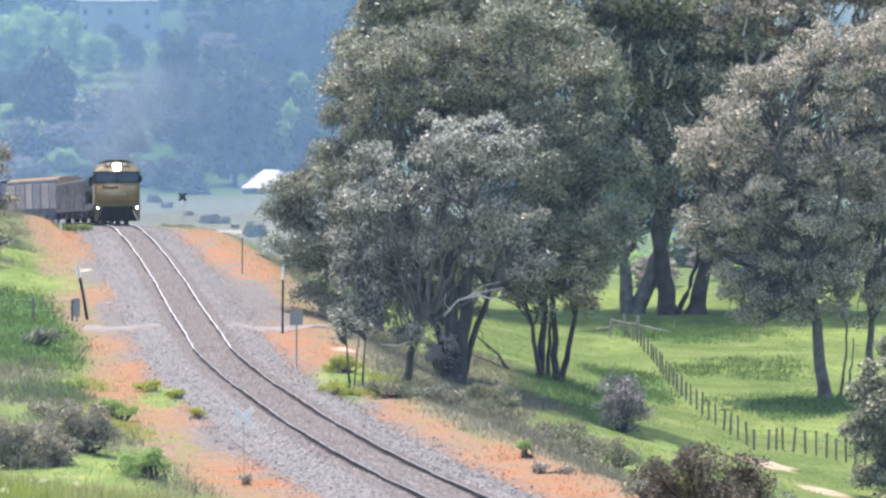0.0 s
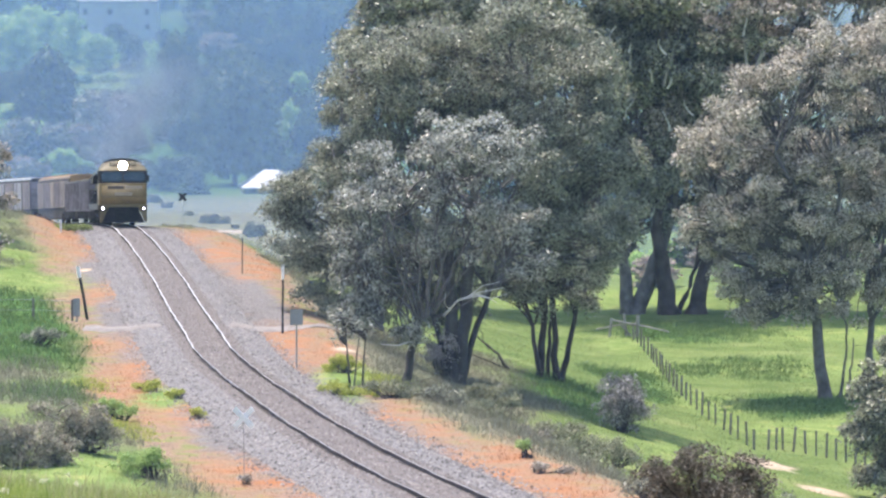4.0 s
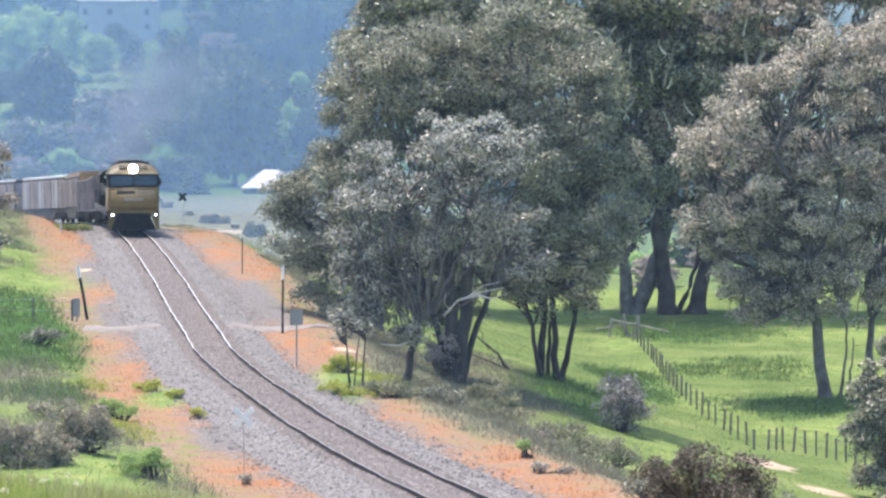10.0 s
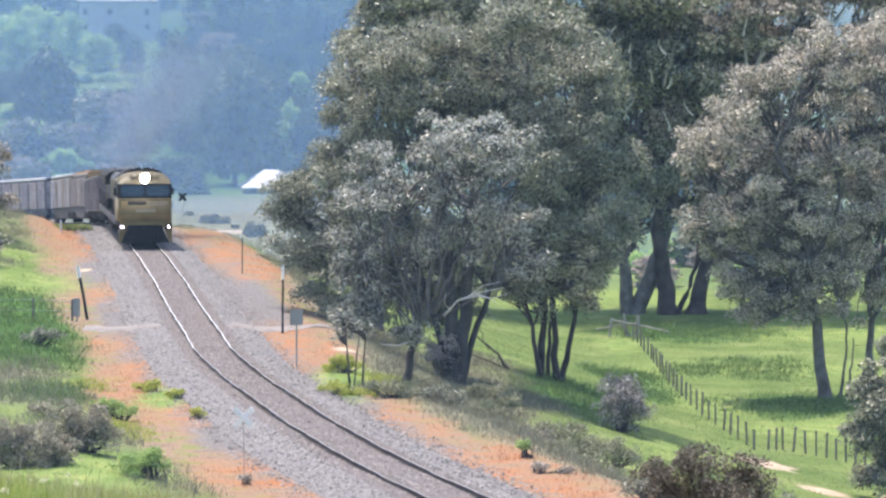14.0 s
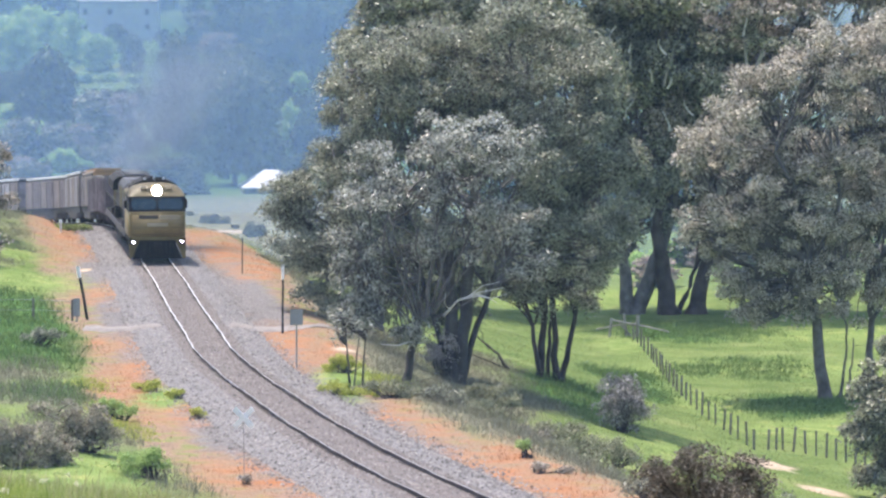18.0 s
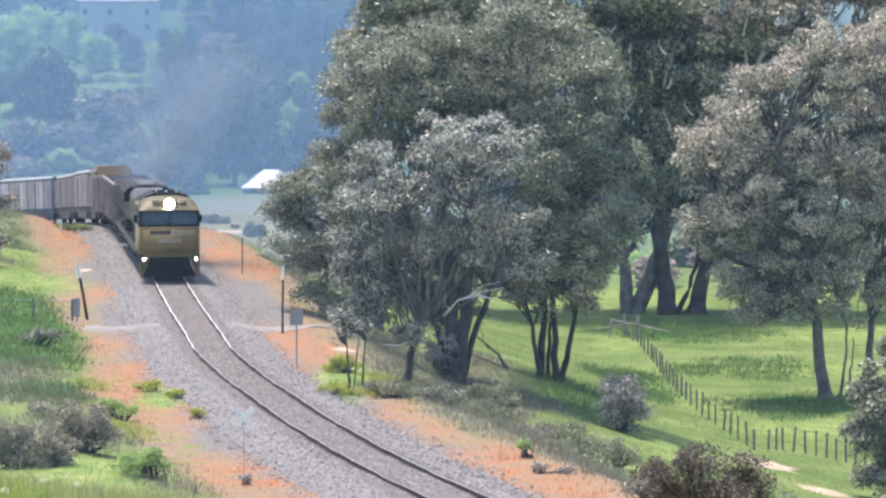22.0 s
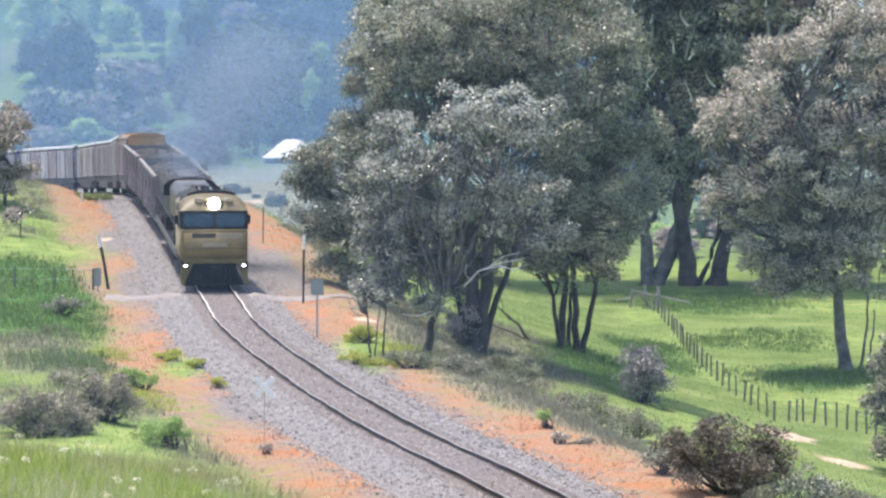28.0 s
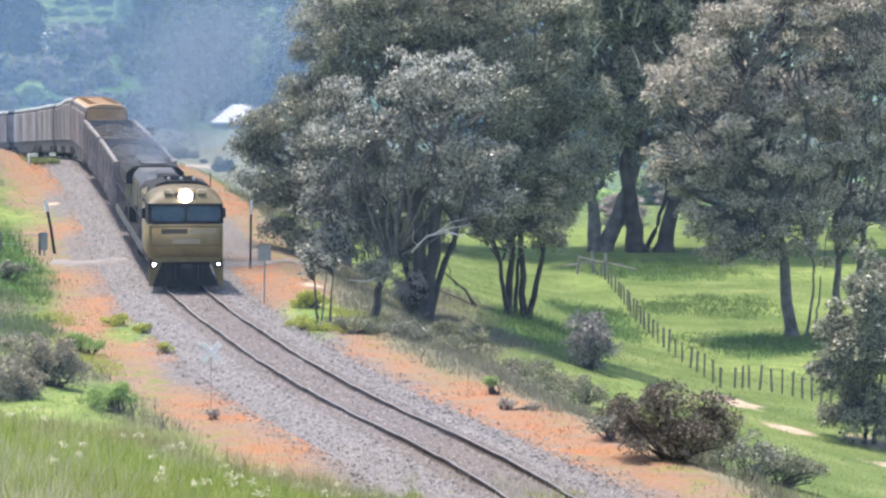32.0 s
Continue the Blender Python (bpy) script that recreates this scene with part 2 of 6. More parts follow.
# ---- building helpers ----
def mesh_of(name, verts, faces, materials, smooth_faces=False):
    """A mesh from an array of corners and an array (or list of arrays) of faces."""
    me = bpy.data.meshes.new(name)
    verts = np.asarray(verts, np.float32)
    groups = faces if isinstance(faces, list) else [faces]
    groups = [np.asarray(g, np.int32) for g in groups if len(g)]
    loops = np.concatenate([g.ravel() for g in groups])
    sizes = np.concatenate([np.full(len(g), g.shape[1], np.int32) for g in groups])
    me.vertices.add(len(verts)), me.loops.add(len(loops)), me.polygons.add(len(sizes))
    me.vertices.foreach_set("co", verts.ravel())
    me.loops.foreach_set("vertex_index", loops)
    me.polygons.foreach_set("loop_start", np.r_[0, np.cumsum(sizes)[:-1]].astype(np.int32))
    me.polygons.foreach_set("use_smooth", np.full(len(sizes), smooth_faces))
    for m in materials if isinstance(materials, (list, tuple)) else [materials]:
        me.materials.append(m)
    me.update(calc_edges=True)
    return me


def under(name, me, parent, label=""):
    ob = new(name, me)
    ob.parent = parent
    return tagged(ob, label)


def part(name, bm, material, parent, label="", soft_edges=False):
    """Links a bmesh as one mesh object under a thing or under a part."""
    me = bpy.data.meshes.new(name)
    bmesh.ops.recalc_face_normals(bm, faces=bm.faces)
    bm.to_mesh(me)
    bm.free()
    me.materials.append(material)
    if soft_edges:
        me.polygons.foreach_set("use_smooth", [True] * len(me.polygons))
    return under(name, me, parent, label)


def empty(name, x, y, z, label, category, group="", kind=""):
    ob = new(name)
    ob.location = (x, y, z)
    return tagged(ob, label, category, group, kind)


def box(bm, lo, hi, bevel=0.0):
    """A box between two corners, its edges rounded."""
    r = bmesh.ops.create_cube(bm, size=1.0)
    c, s = [(a + b) / 2 for a, b in zip(lo, hi)], [abs(b - a) for a, b in zip(lo, hi)]
    for v in r["verts"]:
        v.co = Vector((v.co.x * s[0] + c[0], v.co.y * s[1] + c[1], v.co.z * s[2] + c[2]))
    if bevel:
        edges = list({e for v in r["verts"] for e in v.link_edges})
        bmesh.ops.bevel(bm, geom=edges, offset=bevel, segments=2, affect="EDGES")
    return bm


def prism(bm, outline, a, b, axis=0):
    """An outline of two coordinates drawn out along an axis from a to b."""
    def corner(u, w, at):
        p = [u, w]
        p.insert(axis, at)
        return bm.verts.new(p)
    first, last = [corner(u, w, a) for u, w in outline], [corner(u, w, b) for u, w in outline]
    bm.faces.new(first), bm.faces.new(last[::-1])
    for i in range(len(outline)):
        j = (i + 1) % len(outline)
        bm.faces.new((first[i], first[j], last[j], last[i]))
    return bm


def disc(bm, centre, radius, depth, axis="X", segments=16):
    turn = {"X": pose(0, 0, 0, 0, 90, 0), "Y": pose(0, 0, 0, 90, 0, 0), "Z": Matrix()}[axis]
    bmesh.ops.create_cone(bm, cap_ends=True, segments=segments, radius1=radius, radius2=radius, depth=depth,
                          matrix=Matrix.Translation(centre) @ turn)
    return bm


def tube(points, radii, sides=7):
    """A tapered round limb along points: corners and faces."""
    p = np.array(points, float)
    n = len(p)
    d = np.gradient(p, axis=0)
    d /= np.linalg.norm(d, axis=1)[:, None] + 1e-9
    ref = np.where(np.abs(d[:, 2:3]) > 0.9, np.array([[1.0, 0, 0]]), np.array([[0, 0, 1.0]]))
    a = np.cross(d, ref)
    a /= np.linalg.norm(a, axis=1)[:, None] + 1e-9
    b = np.cross(d, a)
    ang = np.linspace(0, 2 * np.pi, sides, endpoint=False)
    ring = a[:, None] * np.cos(ang)[None, :, None] + b[:, None] * np.sin(ang)[None, :, None]
    v = (p[:, None] + ring * np.asarray(radii)[:, None, None]).reshape(-1, 3)
    i, j = np.meshgrid(np.arange(n - 1), np.arange(sides), indexing="ij")
    k = (j + 1) % sides
    f = np.stack([i * sides + j, i * sides + k, (i + 1) * sides + k, (i + 1) * sides + j], -1).reshape(-1, 4)
    return v, f


def joined(pieces):
    vs, fs, n = [], [], 0
    for v, f in pieces:
        vs.append(v), fs.append(np.asarray(f) + n)
        n += len(v)
    return np.concatenate(vs), np.concatenate(fs)


def limb_line(a, b, rng, bend=0.12, n=7, rough=0.02):
    """A crooked line from a to b."""
    a, b = np.array(a, float), np.array(b, float)
    t = np.linspace(0, 1, n)[:, None]
    size = np.linalg.norm(b - a)
    sway = rng.normal(0, bend * size, 3) * np.array([1, 1, 0.4])
    jit = rng.normal(0, rough * size, (n, 3))
    jit[0] = jit[-1] = 0
    return a + (b - a) * t + sway * np.sin(np.pi * t) + jit


def sprays(centres, reach, count, size, rng, width=0.5, wild=0.55, under_side=-0.45):
    """Leaves in domed sprays: dense over the top of each, open below."""
    c = np.repeat(centres, count, axis=0)
    r = np.repeat(reach, count)
    d = rng.normal(0, 1, (len(c), 3))
    d[:, 2] = np.where(d[:, 2] < under_side, -d[:, 2], d[:, 2])
    d /= np.linalg.norm(d, axis=1)[:, None]
    p = c + d * np.array([1, 1, 0.85]) * (r * rng.random(len(c)) ** 0.3)[:, None]
    p += rng.normal(0, 0.08, p.shape) * r[:, None]
    way = d * 0.7 + rng.normal(0, 0.6, (len(c), 3))
    way[:, 2] -= 0.5
    way /= np.linalg.norm(way, axis=1)[:, None]
    across = np.cross(way, d + rng.normal(0, wild, (len(c), 3)))
    across /= np.linalg.norm(across, axis=1)[:, None] + 1e-9
    ln = (size * rng.uniform(0.6, 1.4, len(c)))[:, None]
    v = np.stack([p, p + way * ln * 0.45 + across * ln * width / 2, p + way * ln, p + way * ln * 0.45 - across * ln * width / 2], 1)
    return v.reshape(-1, 3), np.arange(len(c) * 4).reshape(-1, 4)


def in_lobes(lobes, per_m2, rng, inner=0.36, tuft=9, gather=0.6):
    """Places of twigs in the lobes of a crown, most of them near its skin."""
    out = []
    for x, y, z, rx, ry, rz in lobes:
        n = max(6, int(per_m2 * 4 * math.pi * ((rx * ry + rx * rz + ry * rz) / 3)))
        d = rng.normal(0, 1, (n, 3))
        d /= np.linalg.norm(d, axis=1)[:, None]
        rad = np.where(rng.random(n) < inner, rng.uniform(0.3, 0.8, n), rng.uniform(0.8, 1.05, n))
        rad *= 1 + 0.12 * np.sin(d[:, 0] * 7 + x) * np.cos(d[:, 2] * 6 + z)
        hub = rng.normal(0, 1, (max(4, n // tuft), 3))
        hub[:, 2] = np.abs(hub[:, 2]) - 0.35
        hub /= np.linalg.norm(hub, axis=1)[:, None]
        pull = hub[rng.integers(0, len(hub), n)]
        d = np.where((rng.random(n) < gather)[:, None], pull + rng.normal(0, 0.16, (n, 3)), d)
        out.append(np.array([x, y, z]) + d * rad[:, None] * np.array([rx, ry, rz]))
    return np.concatenate(out)


def tree(name, label, x, y, stems, lobes, leaf, seed, bark=BARK, twigs=0.9, count=34, size=0.2, reach=0.6, category="tree",
         group="", limbs=9, width=0.5, limb_bark=None, stem_bark=None):
    """A tree: stems rise from its base as (lean x, lean y, height, radius); lobes are the crown's masses, from the base."""
    rng = np.random.default_rng(seed)
    z = float(ground(x, y)[0])
    root = empty(name, x, y, z, label, category, group)
    tops = []
    for k, (fx, fy, lx, ly, h, r, *foot) in enumerate(stems):
        line = limb_line((fx, fy, foot[0] if foot else -0.4), (lx, ly, h), rng, 0.015, 9, 0.008)
        v, f = tube(line, np.r_[r * 1.2, np.linspace(r * 0.85, r * 0.4, 8)], 9)
        under("trunk", mesh_of("trunk", v, f, stem_bark if stem_bark and k else bark, True), root)
        tops.append((line, r))
    high = max(q[2] for q in lobes)
    lobes = [(a, b, c, d, e * (0.9 + 0.75 * (c / high) ** 2), f) for a, b, c, d, e, f in lobes]
    spots = in_lobes(lobes, twigs, rng, 0.22, 12, 0.8)
    order = rng.permutation(len(lobes))[:limbs]
    for k in order:
        lx, ly, lz, rx, ry, rz = lobes[k]
        line, r = min(tops, key=lambda s: np.linalg.norm(s[0][-1][:2] - np.array([lx, ly])))
        a = line[rng.integers(5, 9)]
        end = (lx + rng.uniform(-0.3, 0.3) * rx, ly, lz + 0.3 * rz)
        pieces = []
        main = limb_line(a, end, rng, 0.10, 8)
        pieces.append(tube(main, np.linspace(r * 0.42, 0.03, 8), 6))
        near = spots[((spots - np.array([lx, ly, lz])) ** 2).sum(1) < (1.1 * max(rx, rz)) ** 2]
        for q in near[rng.permutation(len(near))[:18]]:
            s = main[rng.integers(2, 8)]
            pieces.append(tube(limb_line(s, q, rng, 0.12, 5), np.linspace(max(0.05, r * 0.16), 0.018, 5), 4))
        under("limb", mesh_of("limb", *joined(pieces), limb_bark or bark, True), root)
    v, f = sprays(spots, rng.uniform(0.6, 1.3, len(spots)) * reach, count, size, rng, width)
    under("crown", mesh_of("crown", v, f, leaf), root)
    return root


def bush(name, label, x, y, lobes, leaf, seed, count=80, size=0.13, reach=0.35, twigs=4.0, category="bush", group=""):
    """A bush: many thin stems from the ground and small leaves."""
    rng = np.random.default_rng(seed)
    root = empty(name, x, y, float(ground(x, y)[0]), label, category, group)
    spots = in_lobes(lobes, twigs, rng, 0.4)
    spots[:, 2] = np.maximum(spots[:, 2], 0.05)
    pieces = [tube(limb_line((rng.normal(0, 0.12), rng.normal(0, 0.12), -0.1), q, rng, 0.1, 5), np.linspace(0.035, 0.008, 5), 4)
              for q in spots[rng.permutation(len(spots))[:26]]]
    under("stem_tangle", mesh_of("stem_tangle", *joined(pieces), DARK_BARK, True), root)
    v, f = sprays(spots, rng.uniform(0.6, 1.3, len(spots)) * reach, count, size, rng, 0.5)
    under("foliage", mesh_of("foliage", v, f, leaf), root)
    return root


# ---- ground ----
def land_shade():
    m = bpy.data.materials.new("land")
    m.use_nodes = True
    n, l = m.node_tree.nodes, m.node_tree.links
    b = n["Principled BSDF"]
    b.inputs["Roughness"].default_value = 0.95
    b.inputs["Specular IOR Level"].default_value = 0.1
    geo = n.new("ShaderNodeNewGeometry")

    def noise_at(scale, detail=6):
        t = n.new("ShaderNodeTexNoise")
        t.inputs["Scale"].default_value, t.inputs["Detail"].default_value = scale, detail
        l.new(geo.outputs["Position"], t.inputs["Vector"])
        return t.outputs["Fac"]

    def ramp(src, *stops):
        r = n.new("ShaderNodeValToRGB")
        e = r.color_ramp.elements
        while len(e) < len(stops):
            e.new(0.5)
        for el, (p, c) in zip(e, stops):
            el.position, el.color = p, (*c, 1) if len(c) == 3 else c
        l.new(src, r.inputs[0])
        return r.outputs[0]

    def blend(fac, a, c):
        x = n.new("ShaderNodeMix")
        x.data_type = "RGBA"
        l.new(fac, x.inputs[0]), l.new(a, x.inputs[6]), l.new(c, x.inputs[7])
        return x.outputs[2]

    def cover(name, wide=0.35, scale=1.2, soft=0.12):
        """Where a cover lies, its rim ragged."""
        a = n.new("ShaderNodeAttribute")
        a.attribute_name = name
        s = n.new("ShaderNodeMath")
        s.operation = "MULTIPLY_ADD"
        s.inputs[1].default_value = wide * 2
        l.new(noise_at(scale), s.inputs[0]), l.new(a.outputs["Fac"], s.inputs[2])
        r = n.new("ShaderNodeMapRange")
        r.inputs[1].default_value, r.inputs[2].default_value = 0.5 + wide - soft, 0.5 + wide + soft
        l.new(s.outputs[0], r.inputs[0])
        return r.outputs[0]

    green = ramp(noise_at(0.22), (0.3, (0.07, 0.12, 0.032)), (0.55, (0.145, 0.20, 0.065)), (0.75, (0.26, 0.285, 0.12)))
    green = blend(ramp(noise_at(6, 4), (0.35, (0, 0, 0)), (0.8, (0.6, 0.6, 0.6))), green,
                  ramp(noise_at(0.5), (0.3, (0.08, 0.145, 0.022)), (0.7, (0.28, 0.35, 0.10))))
    straw = ramp(noise_at(0.9), (0.3, (0.155, 0.155, 0.10)), (0.7, (0.29, 0.275, 0.19)))
    orange = ramp(noise_at(0.7), (0.3, (0.38, 0.16, 0.07)), (0.5, (0.33, 0.19, 0.115)), (0.7, (0.25, 0.20, 0.135)))
    grit = ramp(noise_at(9, 5), (0.3, (0.09, 0.084, 0.083)), (0.7, (0.30, 0.28, 0.27)))
    bare = ramp(noise_at(2.5), (0.3, (0.42, 0.31, 0.22)), (0.7, (0.58, 0.48, 0.37)))
    colour = blend(cover("straw", 0.4, 1.2, 0.3), green, straw)
    # Dark green of real weeds, used too for shade painted among the trees.
    weeds = ramp(noise_at(2.2), (0.3, (0.035, 0.085, 0.022)), (0.7, (0.10, 0.20, 0.05)))
    colour = blend(cover("lush", 0.5, 0.8, 0.35), colour, weeds)
    dusty = ramp(noise_at(1.1), (0.3, (0.20, 0.15, 0.11)), (0.5, (0.29, 0.20, 0.14)), (0.62, (0.20, 0.22, 0.08)))
    colour = blend(cover("dry", 0.5, 0.9, 0.3), colour, dusty)
    colour = blend(cover("gravel", 0.45, 1.2, 0.22), colour, grit)
    colour = blend(cover("rust", 0.45, 1.6, 0.4), colour, orange)
    fresh = ramp(noise_at(0.8), (0.3, (0.13, 0.205, 0.055)), (0.55, (0.21, 0.28, 0.085)), (0.75, (0.37, 0.37, 0.135)))
    colour = blend(cover("fresh", 0.45, 1.0, 0.3), colour, fresh)
    colour = blend(cover("bare", 0.35), colour, bare)
    l.new(colour, b.inputs["Base Color"])
    bp = n.new("ShaderNodeBump")
    bp.inputs["Strength"].default_value, bp.inputs["Distance"].default_value = 0.8, 0.2
    l.new(noise_at(5, 6), bp.inputs["Height"]), l.new(bp.outputs[0], b.inputs["Normal"])
    return m


def axis_steps(stops):
    return np.unique(np.concatenate([np.arange(a, b, s) for a, b, s in stops]).round(3))


def spots_of(x, y, places):
    """How much of a round patch lies at a point, for patches (x, y, half-width, half-depth)."""
    w = np.zeros(len(x))
    for px, py, rx, ry in places:
        w = np.maximum(w, np.exp(-((x - px) / rx) ** 2 - ((y - py) / ry) ** 2))
    return w


def covers(x, y):
    """Gravel, dry verge, straw and bare earth, each from 0 to 1."""
    n, _ = railside(x, y)
    left = -n
    wide_l = 3.9 + 0.3 * smooth(115, 150, y) - 0.9 * smooth(154, 172, y)
    wide_r = 3.6 + 1.1 * smooth(105, 135, y) - 1.2 * smooth(160, 185, y)
    gravel = np.where(n < 0, 1 - smooth(wide_l - 1.0, wide_l + 1.0, left), 1 - smooth(wide_r - 0.9, wide_r + 0.9, n))
    gravel = gravel * (y < 260)
    far = smooth(100, 150, y)
    rim_l = 5.6 + 0.6 * far - 1.0 * np.exp(-((y - 122) / 8) ** 2) - 1.5 * smooth(70, 62, y) + 0.9 * np.exp(-((y - 98) / 9) ** 2)
    rim_r = 4.6 + 1.9 * smooth(100, 128, y) + 0.9 * smooth(92, 80, y)
    dry = np.where(n < 0, 1 - smooth(rim_l - 0.7, rim_l + 0.7, left), 1 - smooth(rim_r - 0.6, rim_r + 0.8, n))
    dry = dry * (1 - smooth(195, 215, y)) * smooth(52, 68, y)
    straw = np.where(n > 0, smooth(4, 6, n) * (1 - smooth(9, 15, n)) * (1 - smooth(150, 180, y)), 0.35 * smooth(60, 40, y))
    straw = np.maximum(straw, 0.55 * smooth(330, 380, y) * (wave(x * 0.05, y * 0.05) > 0.2))
    straw = np.maximum(straw, 0.72 * smooth(195, 225, y) * (1 - smooth(-5, 10, x)) * (y < 410))
    straw = np.maximum(straw, 0.5 * smooth(0.1, 0.5, wave(x * 2.3, y * 1.1)) * (n < -5) * (y < 200))
    straw = np.maximum(straw, 0.8 * spots_of(x, y, STRAW))
    bare = spots_of(x, y, BARE)
    rust = np.minimum(1.0, spots_of(x, y, ORANGE) * (0.95 + 0.45 * wave(x * 3.1, y * 2.3))) + 0.25 * dry * (wave(x * 1.7 + 3, y * 1.1) > 0.25)
    return gravel, dry, straw, bare, np.minimum(1.0, 1.4 * spots_of(x, y, WEEDS_AND_SHADE)), rust, np.minimum(1.0, 1.3 * spots_of(x, y, LEA))


LEA = [(-69, 604, 11, 13), (-60, 604, 6, 10), (-78, 541, 6, 7), (12, 232, 9, 14), (11.9, 195, 1.6, 5), (19, 180, 7, 5), (15, 160, 2.5, 6), (20, 150, 6, 4), (11, 128, 3, 8),
       (-4.2, 104, 1.2, 6), (-9.2, 80.0, 1.8, 5), (-11.0, 77, 2, 5), (-12, 90, 2, 5), (-9.8, 104, 1.0, 4), (-3.6, 111, 1.2, 4), (-26, 158, 4, 8), (-22, 144, 4, 6), (26, 205, 8, 8)]
# Weeds, but also painted tree shadow in the paddock and shade on the hillside.
WEEDS_AND_SHADE = [(-45, 470, 45, 60), (-45, 560, 45, 45), (-60, 640, 60, 40), (-20, 600, 30, 90), (19.3, 180.1, 3.2, 6),
        (16.1, 179.0, 2.2, 4),
        (-18.0, 119.6, 3.6, 9), (-18.6, 128.0, 3.4, 6), (-20.5, 134.0, 3, 5), (7.0, 148.5, 2.4, 6), (20.0, 160.5, 4.5, 4.5), (10.4, 172.0, 2.2, 6), (11.2, 162.0, 1.6, 5),
        (-18.7, 133.8, 3, 4),
        (6.2, 141.7, 2.5, 5), (18.8, 160.2, 3, 5), (-19.6, 136.6, 3, 3), (17.9, 203.2, 5, 6), (-13.0, 101.7, 2, 4), (-2.9, 104.2, 1.2, 3)]
ORANGE = [(-21.6, 174, 1.7, 8), (-23.4, 186, 1.6, 6), (-9.7, 101.5, 1.6, 6), (-11.2, 106.3, 1.2, 4), (-8.3, 96.2, 1, 3), (-13.8, 122.0, 1.3, 4), (-22.9, 181.6, 1.6, 9), (-20.1, 164.9, 1.3, 6),
          (-6.2, 83.0, 1.2, 4), (-4.7, 80.2, 1.2, 3), (-3.3, 77.0, 1.2, 4), (-15.1, 172.9, 2.2, 9), (-12.1, 163.4, 2, 8), (-9.6, 154.0, 1.4, 6),
          (-6.6, 123.3, 1.2, 5), (-5.2, 117.4, 1.5, 6), (-1.8, 97.8, 1, 5), (-0.4, 91.9, 1, 5), (1.3, 85.5, 1.6, 6), (2.8, 81.2, 1.8, 5),
          (3.8, 78.0, 1.9, 5), (5.0, 73.2, 1.9, 5), (-16.3, 142.5, 1.2, 6), (-12.0, 114.3, 1, 4)]
STRAW = [(-34, 335, 12, 40), (-24, 350, 12, 45), (-40, 385, 14, 25), (-23.1, 165.5, 3, 7), (-41.5, 324.1, 2.5, 8), (-13.5, 100.4, 3, 5), (-12.5, 89.3, 4, 4), (-24.9, 340.9, 2, 4), (-22.8, 335.1, 2, 5), (-20.5, 326, 2, 5), (1.0, 120.0, 3, 10), (2.0, 139.0, 3, 9), (3.6, 133.0, 2.5, 5), (1.5, 150.0, 3, 6), (2.6, 128.0, 2, 6), (-0.5, 97.8, 3, 8), (-1.7, 104.2, 2.5, 6), (-15.9, 107.9, 2, 5)]
BARE = [(-25.2, 326.0, 3.4, 4), (-22.3, 322.0, 3.0, 4), (16.1, 123.8, 1.3, 1.6), (19.5, 124, 1.0, 2.5), (14.5, 131, 1.6, 2.0), (20.5, 116, 2.5, 2.0), (-18.6, 152.5, 0.5, 1.2), (-4.0, 121.0, 0.8, 1.0)]
gx = axis_steps([(-1500, -300, 100), (-300, -60, 12), (-60, -32, 2.5), (-32, 34, 0.7), (34, 70, 2.5), (70, 300, 12), (300, 1501, 100)])
gy = axis_steps([(-600, -40, 80), (-40, 30, 5), (30, 72, 1.2), (72, 215, 0.9), (215, 300, 3), (300, 620, 8), (620, 1100, 20), (1100, 4001, 300)])
mx_, my_ = np.meshgrid(gx, gy)
fx_, fy_ = mx_.ravel(), my_.ravel()
gi, gj = np.meshgrid(np.arange(len(gy) - 1), np.arange(len(gx) - 1), indexing="ij")
corner_a = (gi * len(gx) + gj).ravel()
land_me = mesh_of("ground", np.stack([fx_, fy_, ground(fx_, fy_)], 1),
                  np.stack([corner_a, corner_a + 1, corner_a + 1 + len(gx), corner_a + len(gx)], 1), land_shade(), True)
for name, values in zip(("gravel", "dry", "straw", "bare", "lush", "rust", "fresh"), covers(fx_, fy_)):
    land_me.attributes.new(name, "FLOAT", "POINT").data.foreach_set("value", values.astype(np.float32))
tagged(new("ground", land_me), "grassy paddock and railway embankment with dry orange verges", "ground", kind="structure")


# ---- railway ----
def strip(outline, u0, u1, step=1.0, wobble=0.0):
    """A cross-section (aside, up) drawn along the railway."""
    us = np.arange(u0, u1, step)
    k = len(outline)
    rows = []
    for a, h in outline:
        sway = wobble * (0.5 * np.sin(us * 0.46) * np.sin(us * 0.11 + 1) + 0.35 * np.sin(us * 1.9 + 0.5) + 0.25 * np.sin(us * 3.3))
        dip = -wobble * 0.8 * np.abs(np.sin(us * math.pi / 13.7)) ** 6
        rows.append(np.stack(on_track(us, a + sway, h + dip), 1))
    v = np.stack(rows, 1).reshape(-1, 3)
    i, j = np.meshgrid(np.arange(len(us) - 1), np.arange(k - 1), indexing="ij")
    f = np.stack([i * k + j, i * k + j + 1, (i + 1) * k + j + 1, (i + 1) * k + j], -1).reshape(-1, 4)
    return v, f


